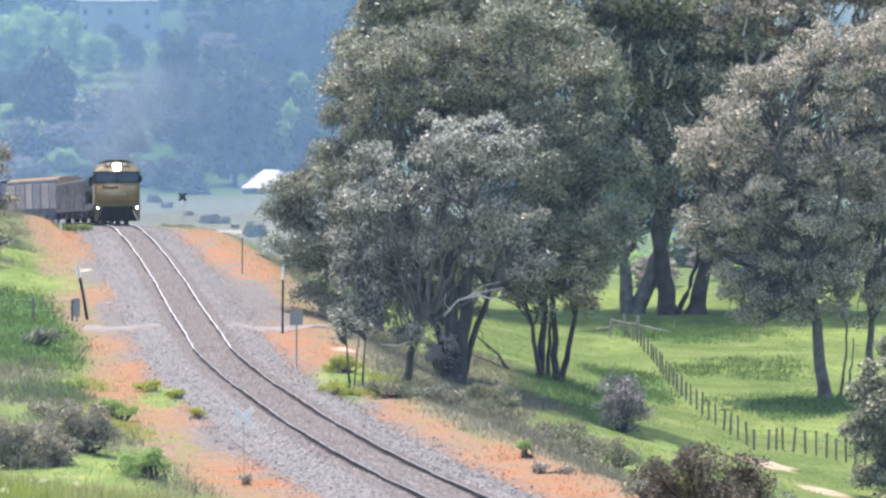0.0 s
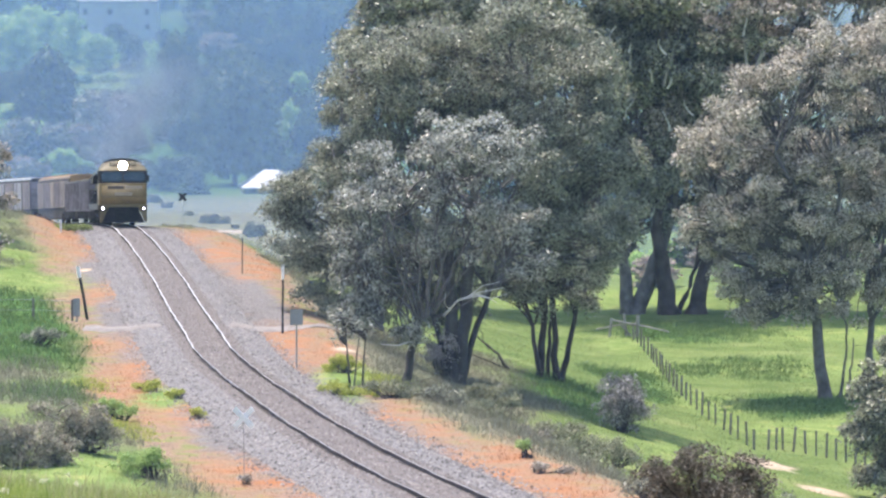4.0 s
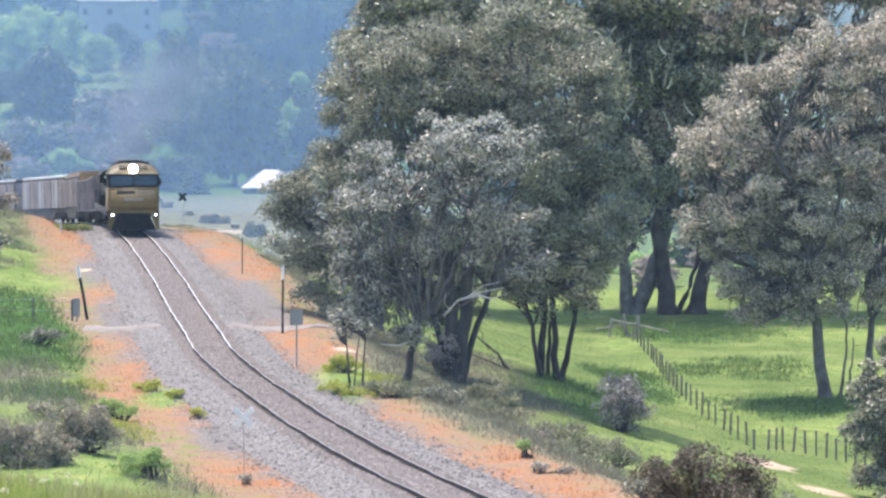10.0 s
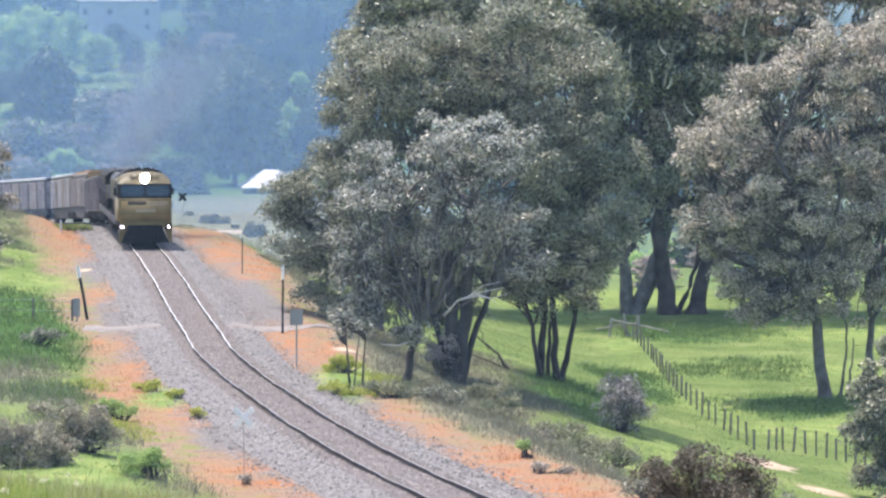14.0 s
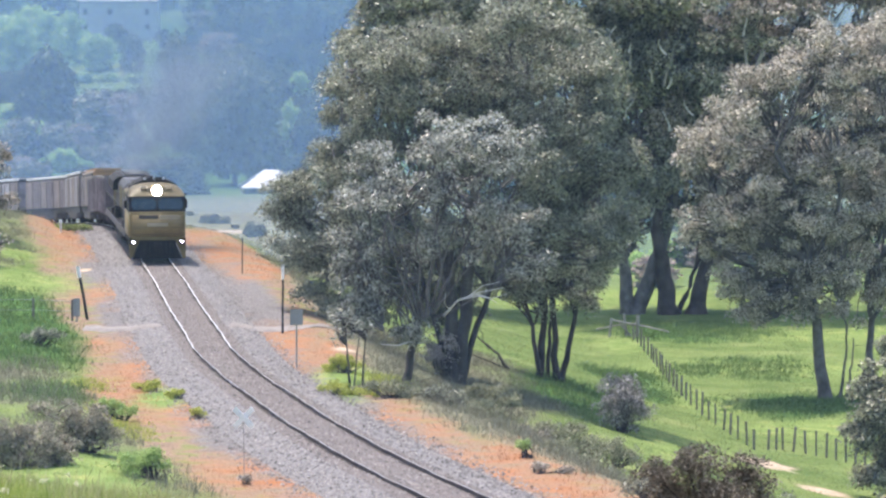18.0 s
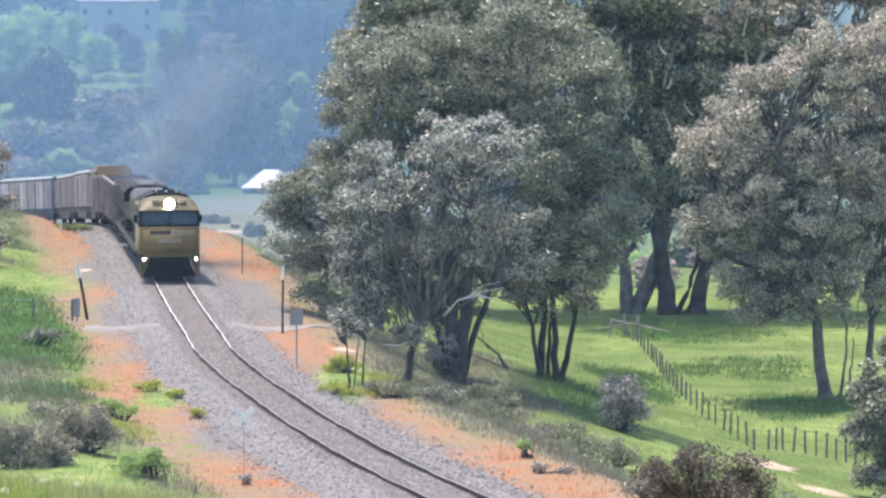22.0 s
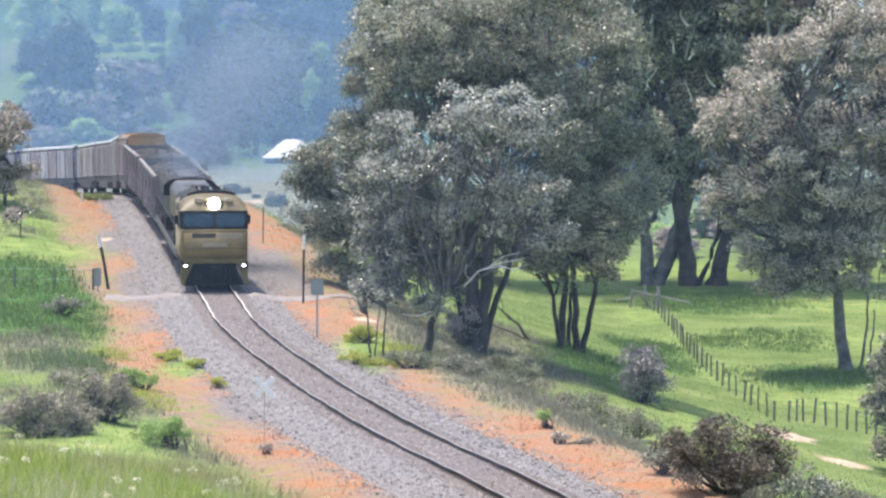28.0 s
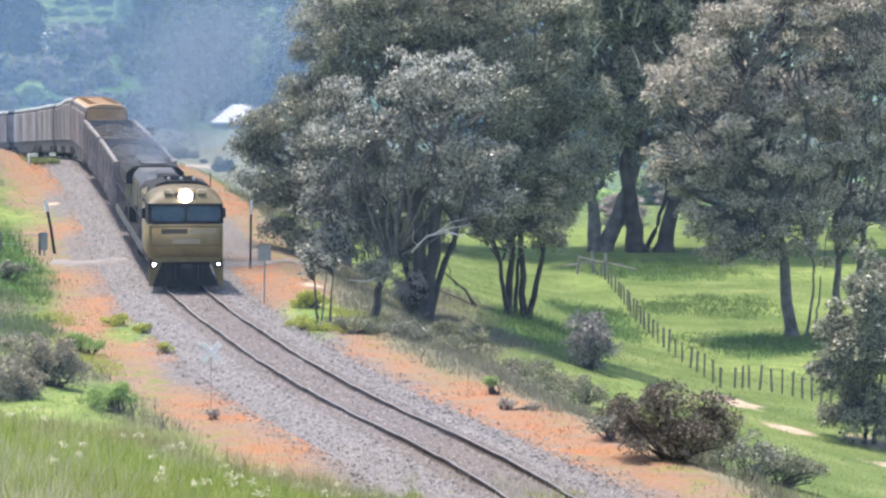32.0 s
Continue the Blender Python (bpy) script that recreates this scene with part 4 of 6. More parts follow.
bush("bush", "grey-green scrub at the foot of the embankment", 3.93, 115.44,
     [(-0.22, 0, 0.45, 0.67, 0.54, 0.4), (0.56, 0, 0.34, 0.63, 0.5, 0.36)],
     LEAF_SCRUB, 41, twigs=5, size=0.09, reach=0.28)
bush("bush", "grey-green scrub at the foot of the embankment", 6.44, 110.54,
     [(-0.21, 0, 0.54, 0.75, 0.6, 0.47), (0.54, 0, 0.32, 0.6, 0.48, 0.39)],
     LEAF_SCRUB, 42, twigs=5, size=0.09, reach=0.28)
bush("bush", "green leafy scrub beside the dark bush", 5.31, 76.9,
     [(-0.3, 0, 0.37, 0.45, 0.36, 0.3), (0.15, 0, 0.3, 0.45, 0.36, 0.33)],
     LEAF_OLIVE, 43, twigs=5, size=0.09, reach=0.28)
bush("bush", "grey-green scrub below the embankment", 11.08, 94.28,
     [(-0.18, 0, 0.73, 0.73, 0.59, 0.64), (0.55, 0, 0.55, 0.64, 0.51, 0.55)],
     LEAF_OLIVE, 44, twigs=5, size=0.1, reach=0.3)
bush("bush", "grey-green scrub below the embankment", 12, 94.27,
     [(0.18, 0, 0.55, 0.73, 0.59, 0.4), (0.91, 0, 0.37, 0.73, 0.59, 0.37)],
     LEAF_SCRUB, 45, twigs=5, size=0.1, reach=0.3)
bush("bush", "small leafy weed clump under the trees", -1.88, 103.23,
     [(-0.2, 0, 0.3, 0.6, 0.48, 0.28), (0.6, 0, 0.2, 0.5, 0.4, 0.24)],
     LEAF_SCRUB, 46, twigs=6, size=0.08, reach=0.22)
bush("bush", "small leafy weed clump under the trees", -0.08, 103.11,
     [(-0.2, 0, 0.3, 0.7, 0.56, 0.28), (0.6, 0, 0.2, 0.5, 0.4, 0.24)],
     LEAF_OLIVE, 47, twigs=6, size=0.08, reach=0.22)
bush("tussock", "yellow-green tussock on the orange verge", -8.12, 96.7,
     [(0, 0, 0.17, 0.3, 0.24, 0.17)],
     LEAF_YELLOW, 48, twigs=16, size=0.07, reach=0.1)
bush("tussock", "yellow-green tussock on the orange verge", -9.3, 103.17,
     [(-0.04, 0, 0.14, 0.36, 0.29, 0.16)],
     LEAF_YELLOW, 49, twigs=16, size=0.07, reach=0.1)
bush("tussock", "yellow-green tussock on the orange verge", -10.61, 105.72,
     [(-0.06, 0, 0.16, 0.53, 0.43, 0.16)],
     LEAF_YELLOW, 50, twigs=14, size=0.07, reach=0.12)
bush("tussock", "small dark tussock at the ballast edge", -5.44, 80.41,
     [(0, 0, 0.16, 0.2, 0.16, 0.17)],
     LEAF_DARK, 51, twigs=20, size=0.06, reach=0.09)
bush("tussock", "bright yellow-green weed patch beside the verge", -3.71, 104.24,
     [(-0.2, 0, 0.24, 0.6, 0.48, 0.18), (0.81, 0, 0, 0.71, 0.56, 0.24)],
     LEAF_YELLOW, 52, twigs=10, size=0.07, reach=0.14)
bush("tussock", "bright yellow-green weed patch beside the verge", -3.77, 112.25,
     [(-0.22, 0, 0.22, 0.61, 0.49, 0.35), (0.33, 0, 0.33, 0.39, 0.31, 0.26)],
     LEAF_YELLOW, 53, twigs=10, size=0.08, reach=0.14)
bush("tussock", "straw-coloured tussock on the verge", 2.81, 82.58,
     [(0, 0, 0.13, 0.35, 0.28, 0.13), (0.64, 0, 0.03, 0.22, 0.18, 0.13)],
     LEAF_BROWN, 54, twigs=14, size=0.06, reach=0.1)
bush("tussock", "green weed clump on the slope", -10.55, 95.85,
     [(-0.09, 0, 0.28, 0.65, 0.52, 0.26), (-0.46, 0, 0.46, 0.46, 0.37, 0.22)],
     LEAF_FRESH, 55, twigs=8, size=0.07, reach=0.15)
bush("bush", "grey dead scrub on the slope", -12.4, 93.01,
     [(-0.09, 0, 0.27, 0.72, 0.58, 0.22)],
     SCRUB, 56, twigs=6, size=0.08, reach=0.2)
bush("tussock", "grey-green tussock on top of the bank", -23.38, 180.06,
     [(-0.17, 0, 0.07, 1.11, 0.89, 0.14), (1.21, 0, 0.03, 0.9, 0.72, 0.1)],
     GRASS_GREEN, 62, twigs=7, size=0.14, reach=0.14)
bush("bush", "leafy green clump on the bank", -16.5, 119.65,
     [(-0.12, 0, 0.28, 0.51, 0.41, 0.25), (0.58, 0, 0.42, 0.46, 0.37, 0.21)],
     LEAF_OLIVE, 57, twigs=8, size=0.09, reach=0.2)


# ---- the train ----
COAL = mix_shade("dark_load", (0.009, 0.0085, 0.009), (0.04, 0.036, 0.036), 3, 0.95, 0, 0.6)
def wheelset(x, parent, radius=0.47):
    bm = bmesh.new()
    disc(bm, (0, 0, 0), 0.08, 1.5, "Y", 8)
    for y in (-0.72, 0.72):
        disc(bm, (0, y, 0), radius, 0.13, "Y", 20)
        disc(bm, (0, y * 0.94, 0), radius + 0.03, 0.03, "Y", 20)
    ob = part("wheelset", bm, DARK_METAL, parent, "dark steel wheels on an axle")
    ob.location = (x, 0, radius)
    return ob


def bogie(x, parent, axles, length, metal=HAZE_PALED_METAL):
    bm = bmesh.new()
    for y in (-1.0, 1.0):
        prism(bm, [(x - length / 2, 0.55), (x - length / 2 + 0.3, 0.85), (x + length / 2 - 0.3, 0.85), (x + length / 2, 0.55),
                   (x + length / 2 - 0.3, 0.42), (x - length / 2 + 0.3, 0.42)], y - 0.08, y + 0.08, 1)
        for a in axles:
            box(bm, (x + a - 0.17, y - 0.15, 0.3), (x + a + 0.17, y + 0.15, 0.68), 0.03)
            for k in (-0.3, 0.3):
                disc(bm, (x + a + k, y, 0.88), 0.09, 0.3, "Z", 8)
    box(bm, (x - 0.35, -1.0, 0.5), (x + 0.35, 1.0, 0.85))
    part("bogie", bm, metal, parent, "grimy dark bogie frame")
    return [wheelset(x + a, parent) for a in axles]


def locomotive():
    """A full-cab diesel locomotive; it faces along x, its middle over the rails at the origin."""
    root = tagged(new("locomotive"), "dull yellow diesel locomotive with bright headlights hauling a train", "locomotive")
    nose = 11.0
    wheels = bogie(7.2, root, (-1.8, 0, 1.8), 4.8, DARK_METAL) + bogie(-7.2, root, (-1.8, 0, 1.8), 4.8, DARK_METAL)
    bm = bmesh.new()
    box(bm, (-10.7, -1.42, 0.95), (10.4, 1.42, 1.32), 0.04)
    part("underframe", bm, DARK_METAL, root, "dark steel underframe")
    bm = bmesh.new()
    box(bm, (-2.8, -1.3, 0.35), (2.8, 1.3, 0.95), 0.15)
    part("fuel_tank", bm, DARK_METAL, root)
    # cab: lower nose, window band, sloped brow
    lower = [(-1.46, 1.28), (-1.46, 2.62), (1.46, 2.62), (1.46, 1.28), (1.25, 1.16), (-1.25, 1.16)]
    bm = bmesh.new()
    prism(bm, lower, 7.4, nose)
    bmesh.ops.bevel(bm, geom=[e for e in bm.edges if all(v.co.x > nose - 0.01 for v in e.verts)], offset=0.09, segments=3, affect="EDGES")
    part("nose", bm, YELLOW, root, "dull yellow flat cab nose", True)
    bm = bmesh.new()
    band = [(-1.49, 2.62), (-1.50, 3.42), (1.50, 3.42), (1.49, 2.62)]
    prism(bm, band, 7.5, nose - 0.10)
    bmesh.ops.bevel(bm, geom=[e for e in bm.edges if abs(e.verts[0].co.z - e.verts[1].co.z) > 0.5], offset=0.16, segments=3, affect="EDGES")
    for v in bm.verts:
        if v.co.x > 9:
            v.co.x -= 0.25 * (v.co.z - 2.62) / 0.8
    part("window_band", bm, DARK_METAL, root, "black band round the cab windows")
    bm = bmesh.new()
    rings = []
    for dx, rise in ((0.0, 0.0), (-0.08, 0.12), (-0.2, 0.26), (-0.4, 0.42), (-0.65, 0.54), (-1.0, 0.62), (-1.7, 0.64)):
        angles = [math.pi * i / 16 for i in range(17)]
        rings.append([bm.verts.new((nose - 0.33 + dx, -1.47 * math.copysign(abs(math.cos(a)) ** 0.75, math.cos(a)), 3.42 + rise * math.sin(a) ** 0.85))
                      for a in angles])
    for r, q in zip(rings, rings[1:]):
        for i in range(16):
            bm.faces.new((r[i], r[i + 1], q[i + 1], q[i]))
    bm.faces.new(rings[-1])
    bmesh.ops.remove_doubles(bm, verts=bm.verts, dist=0.002)
    part("brow", bm, YELLOW_DULL, root, "dull yellow domed cab roof front", True)
    bm = bmesh.new()
    prism(bm, [(-1.3, 3.42), (-1.22, 3.82), (-1.0, 4.05), (-0.6, 4.17), (0.6, 4.17), (1.0, 4.05), (1.22, 3.82), (1.3, 3.42)], 6.9, nose - 2.0)
    part("cab_roof", bm, DARK_METAL, root, "dark cab roof behind the brow")
    for y0, y1 in ((-1.36, -0.05), (0.05, 1.36)):
        bm = bmesh.new()
        prism(bm, [(y0, 2.74), (y0, 3.3), (y1, 3.3), (y1, 2.74)], nose - 0.12, nose - 0.075)
        bmesh.ops.bevel(bm, geom=[e for e in bm.edges if abs(e.verts[0].co.x - e.verts[1].co.x) > 0.02], offset=0.1, segments=3, affect="EDGES")
        for v in bm.verts:
            v.co.x -= 0.25 * (v.co.z - 2.62) / 0.8 - 0.02
        pane = part("windscreen", bm, SCREEN, root, "dark blue-grey windscreen glass")
        bm = bmesh.new()
        m = (y0 + y1) / 2
        box(bm, (nose - 0.115, m - 0.28, 2.76), (nose - 0.095, m - 0.25, 2.95))
        part("wiper", bm, DARK_METAL, pane)
    for y in (-1.51, 1.51):
        bm = bmesh.new()
        box(bm, (8.3, y - 0.012, 2.72), (9.4, y + 0.012, 3.3), 0.01)
        part("side_window", bm, SCREEN, root)
        bm = bmesh.new()
        box(bm, (9.7, y + (0.03 if y > 0 else -0.16), 2.75), (9.78, y + (0.16 if y > 0 else -0.03), 3.15), 0.02)
        part("mirror", bm, DARK_METAL, root)
    # lamps
    bm = bmesh.new()
    box(bm, (nose - 1.1, -0.42, 3.48), (nose - 0.40, 0.42, 3.98), 0.12)
    housing = part("headlight_housing", bm, YELLOW_DIRTY, root)
    bm = bmesh.new()
    disc(bm, (nose - 0.36, 0, 3.73), 0.25, 0.05)
    part("headlight", bm, LAMP, housing, "glaring white headlight")
    for y in (-1.27, 1.27):
        bm = bmesh.new()
        disc(bm, (nose + 0.03, y, 1.05), 0.12, 0.12)
        box(bm, (nose - 0.25, y - 0.2, 0.86), (nose - 0.02, y + 0.2, 1.25), 0.03)
        case = part("ditch_light_case", bm, DARK_METAL, root)
        bm = bmesh.new()
        disc(bm, (nose + 0.1, y, 1.05), 0.06 if y < 0 else 0.05, 0.03)
        part("ditch_light", bm, DITCH, case, "lit white ditch light")
    for y in (-0.66, 0.66):
        bm = bmesh.new()
        box(bm, (nose - 0.86, y - 0.17, 3.78), (nose - 0.56, y + 0.17, 3.94), 0.03)
        part("marker_light", bm, BRAND_LIGHT, root, "pale marker lamp")
    # writing on the nose, as bars
    for y0, y1, z0, z1, mat in ((-0.98, 0.05, 2.25, 2.46, BRAND_DARK), (0.12, 1.18, 2.25, 2.46, BRAND_LIGHT), (-0.55, 0.55, 1.86, 2.04, BRAND_LIGHT)):
        bm = bmesh.new()
        box(bm, (nose - 0.01, y0, z0), (nose + 0.006, y1, z1))
        part("lettering_bar", bm, mat, root)
    bm = bmesh.new()
    box(bm, (nose - 0.05, -1.40, 2.50), (nose + 0.02, 1.40, 2.56), 0.01)
    part("nose_rail", bm, YELLOW_DIRTY, root)
    for z, y1 in ((1.78, 1.42), (1.44, 1.4)):
        bm = bmesh.new()
        box(bm, (nose - 0.012, -y1, z), (nose + 0.004, y1, z + 0.018))
        part("nose_seam", bm, BRAND_DARK, root)
    bm = bmesh.new()
    prism(bm, [(-1.44, 1.32), (1.44, 1.32), (1.30, 1.14), (-1.30, 1.14)], nose - 0.04, nose + 0.05)
    part("nose_lip", bm, YELLOW_DIRTY, root, "dirty yellow lower lip of the nose")
    for y in (-1.36, 1.36):
        bm = bmesh.new()
        disc(bm, (nose + 0.07, y, 1.9), 0.018, 1.0, "Z", 6)
        for z in (1.42, 2.38):
            disc(bm, (nose + 0.03, y, z), 0.016, 0.1, "X", 6)
        part("grab_rail", bm, YELLOW_DIRTY, root)
        bm = bmesh.new()
        box(bm, (nose - 0.13, y - 0.11, 2.1), (nose - 0.02, y + 0.06, 2.55), 0.02)
        part("corner_post", bm, YELLOW, root)
    # cab sides, flared shoulders and sill panels behind the cab
    for y in (-1, 1):
        bm = bmesh.new()
        prism(bm, [(y * 1.0, 2.5), (y * 1.40, 2.75), (y * 1.40, 3.45), (y * 1.05, 3.62)], 5.2, 7.35)
        part("shoulder", bm, YELLOW_DULL, root, "dull yellow flared shoulder behind the cab")
        bm = bmesh.new()
        box(bm, (6.9, y * 1.40, 1.34), (7.38, y * 1.46, 2.9), 0.02)
        part("cab_door", bm, WHITE_GRIME, root, "grimy pale cab-side door")
        for k in range(7):
            x = -10.3 + k * 2.5
            bm = bmesh.new()
            box(bm, (x, y * 1.425, 0.98), (x + 2.3, y * 1.455, 1.36), 0.01)
            part("sill_panel", bm, BLUE_GREY, root, "grimy grey side sill panel")
        for k, x in enumerate((-6.0, -3.4, 3.6, 5.6)):
            bm = bmesh.new()
            box(bm, (x, y * 1.05, 1.34), (x + 1.1, y * 1.4, 1.75 + 0.25 * (k % 2)), 0.04)
            part("equipment_box", bm, DARK_METAL, root)
        bm = bmesh.new()
        disc(bm, (1.2, y * 1.2, 0.62), 0.17, 3.6, "X", 10)
        part("air_reservoir", bm, DARK_METAL, root)
    bm = bmesh.new()
    for k in range(6):
        box(bm, (7.1 + k * 0.3, -0.62, 4.12), (7.14 + k * 0.3, 0.62, 4.2))
    part("roof_grille", bm, DARK_METAL, root, "dark ribbed grille on the cab roof")
    # pilot, coupler, steps
    bm = bmesh.new()
    prism(bm, [(-1.30, 0.16), (-0.85, 1.16), (0.85, 1.16), (1.30, 0.16)], nose - 0.7, nose - 0.05)
    part("pilot", bm, DARK_METAL, root, "black snow-plough-shaped pilot")
    bm = bmesh.new()
    box(bm, (nose - 0.1, -0.17, 0.72), (nose + 0.5, 0.17, 1.02), 0.05)
    box(bm, (nose + 0.35, -0.24, 0.68), (nose + 0.58, 0.2, 1.06), 0.06)
    part("coupler", bm, DARK_METAL, root)
    for x, y in ((nose + 0.02, -0.45), (nose + 0.02, 0.45), (nose + 0.02, 0.62)):
        bm = bmesh.new()
        disc(bm, (x, y, 0.72), 0.035, 0.55, "Z", 6)
        part("brake_hose", bm, DARK_METAL, root)
    for y in (-1, 1):
        bm = bmesh.new()
        prism(bm, [(y * 1.46, 1.2), (y * 0.92, 1.2), (y * 1.34, 0.18), (y * 1.46, 0.18)], nose - 0.35, nose - 0.02)
        part("step_panel", bm, YELLOW_DIRTY, root, "yellow corner step panel")
        bm = bmesh.new()
        for z in (0.32, 0.62, 0.92):
            box(bm, (nose - 0.9, y * 1.2, z), (nose - 0.35, y * 1.46, z + 0.04))
        part("steps", bm, DARK_METAL, root)
        bm = bmesh.new()
        for k in range(13):
            x = -10.2 + k * 1.42
            box(bm, (x, y * 1.40, 1.32), (x + 0.04, y * 1.43, 2.3))
        box(bm, (-10.2, y * 1.40, 2.28), (7.3, y * 1.43, 2.33))
        part("handrail", bm, DARK_METAL, root, "dark side handrail")
    # long hood and roof gear
    bm = bmesh.new()
    prism(bm, [(-0.98, 1.32), (-0.98, 3.15), (-0.72, 3.45), (0.72, 3.45), (0.98, 3.15), (0.98, 1.32)], -10.4, 7.5)
    part("hood", bm, BLUE_GREY, root, "grey long engine hood")
    for k in range(9):
        x = -10.0 + k * 1.9
        for y in (-0.99, 0.99):
            bm = bmesh.new()
            box(bm, (x, y - 0.02, 1.5), (x + 1.6, y + 0.02, 3.05), 0.015)
            part("hood_door", bm, YELLOW_DIRTY if k % 3 == 0 else BLUE_GREY, root)
    bm = bmesh.new()
    prism(bm, [(-1.30, 2.7), (-1.30, 3.2), (-1.0, 3.46), (-0.6, 3.52), (0.6, 3.52), (1.0, 3.46), (1.30, 3.2), (1.30, 2.7)], -10.2, -5.6)
    part("radiator", bm, DARK_METAL, root, "dark flared radiator housing")
    for x in (-9.3, -7.8, -6.4):
        bm = bmesh.new()
        disc(bm, (x, 0, 3.54), 0.62, 0.14, "Z", 20)
        part("fan", bm, BLUE_GREY, root)
    bm = bmesh.new()
    box(bm, (0.2, -0.35, 3.4), (1.7, 0.35, 3.7), 0.05)
    part("exhaust_stack", bm, DARK_METAL, root)
    bm = bmesh.new()
    prism(bm, [(-1.3, 2.9), (-1.28, 3.35), (-1.05, 3.62), (-0.6, 3.74), (0.6, 3.74), (1.05, 3.62), (1.28, 3.35), (1.3, 2.9)], 3.0, 6.6)
    part("dynamic_brake_housing", bm, DARK_METAL, root, "dark brake grille housing")
    bm = bmesh.new()
    for y in (-0.5, 0.0, 0.5):
        disc(bm, (8.6, y, 4.22), 0.06, 0.5, "X", 8)
    part("horn", bm, GREY_METAL, root)
    return root, wheels


def gondola(shade, rim):
    """An open bogie wagon with ribbed steel sides."""
    root = tagged(new("open_wagon"), "dark brown ribbed steel open wagon with an empty body", "wagon", "wagons of the train")
    L, w, lo, hi = 6.75, 1.38, 1.05, 3.05
    wheels = bogie(4.6, root, (-0.9, 0.9), 2.7) + bogie(-4.6, root, (-0.9, 0.9), 2.7)
    bm = bmesh.new()
    box(bm, (-L, -w, lo - 0.18), (L, w, lo), 0.02)
    box(bm, (-L + 0.2, -0.3, 0.6), (L - 0.2, 0.3, lo - 0.18))
    part("floor", bm, shade, root)
    bm = bmesh.new()
    box(bm, (-2.9, -1.0, 0.3), (-0.4, 1.0, 0.86), 0.05)
    box(bm, (0.3, -0.85, 0.34), (2.8, 0.85, 0.86), 0.05)
    part("underframe_gear", bm, HAZE_PALED_METAL, root, "brake gear under the floor, paled for haze")
    for y in (-1, 1):
        bm = bmesh.new()
        box(bm, (-L, y * w - 0.03, lo), (L, y * w + 0.03, hi))
        part("side_wall", bm, shade, root)
        for k in range(11):
            bm = bmesh.new()
            x = -L + 0.1 + k * (2 * L - 0.2) / 10
            box(bm, (x - 0.07, y * w + y * 0.03, lo - 0.1), (x + 0.07, y * w + y * 0.13, hi - 0.02), 0.01)
            part("rib", bm, shade, root)
        bm = bmesh.new()
        box(bm, (-L, y * w - 0.08, hi), (L, y * w + 0.12, hi + 0.1), 0.02)
        part("top_rim", bm, rim, root, "worn pale top edge")
    r = np.random.default_rng(8)
    nx, ny = 40, 10
    lx, ly = np.meshgrid(np.linspace(-L + 0.05, L - 0.05, nx), np.linspace(-w + 0.04, w - 0.04, ny), indexing="ij")
    lz = hi - 0.42 + 0.3 * np.cos(ly * 1.1) + 0.12 * np.sin(lx * 1.3) + r.normal(0, 0.05, lx.shape)
    li, lj = np.meshgrid(np.arange(nx - 1), np.arange(ny - 1), indexing="ij")
    q = (li * ny + lj).ravel()
    under("load", mesh_of("load", np.stack([lx, ly, lz], -1).reshape(-1, 3), np.stack([q, q + ny, q + ny + 1, q + 1], 1), COAL), root, "dark loose load")
    for x in (-1, 1):
        bm = bmesh.new()
        box(bm, (x * L - 0.04, -w, lo), (x * L + 0.04, w, hi))
        for y in (-0.7, 0, 0.7):
            box(bm, (x * L + x * 0.04, y - 0.06, lo), (x * L + x * 0.13, y + 0.06, hi))
        part("end_wall", bm, shade, root)
        bm = bmesh.new()
        box(bm, (x * L - 0.07, -w - 0.08, hi + 0.002), (x * L + 0.09, w + 0.08, hi + 0.104), 0.02)
        part("end_rim", bm, rim, root)
        bm = bmesh.new()
        box(bm, (x * L, -0.12, 0.75), (x * (L + 0.75), 0.12, 1.0), 0.03)
        part("coupler", bm, DARK_METAL, root)
    return root, wheels


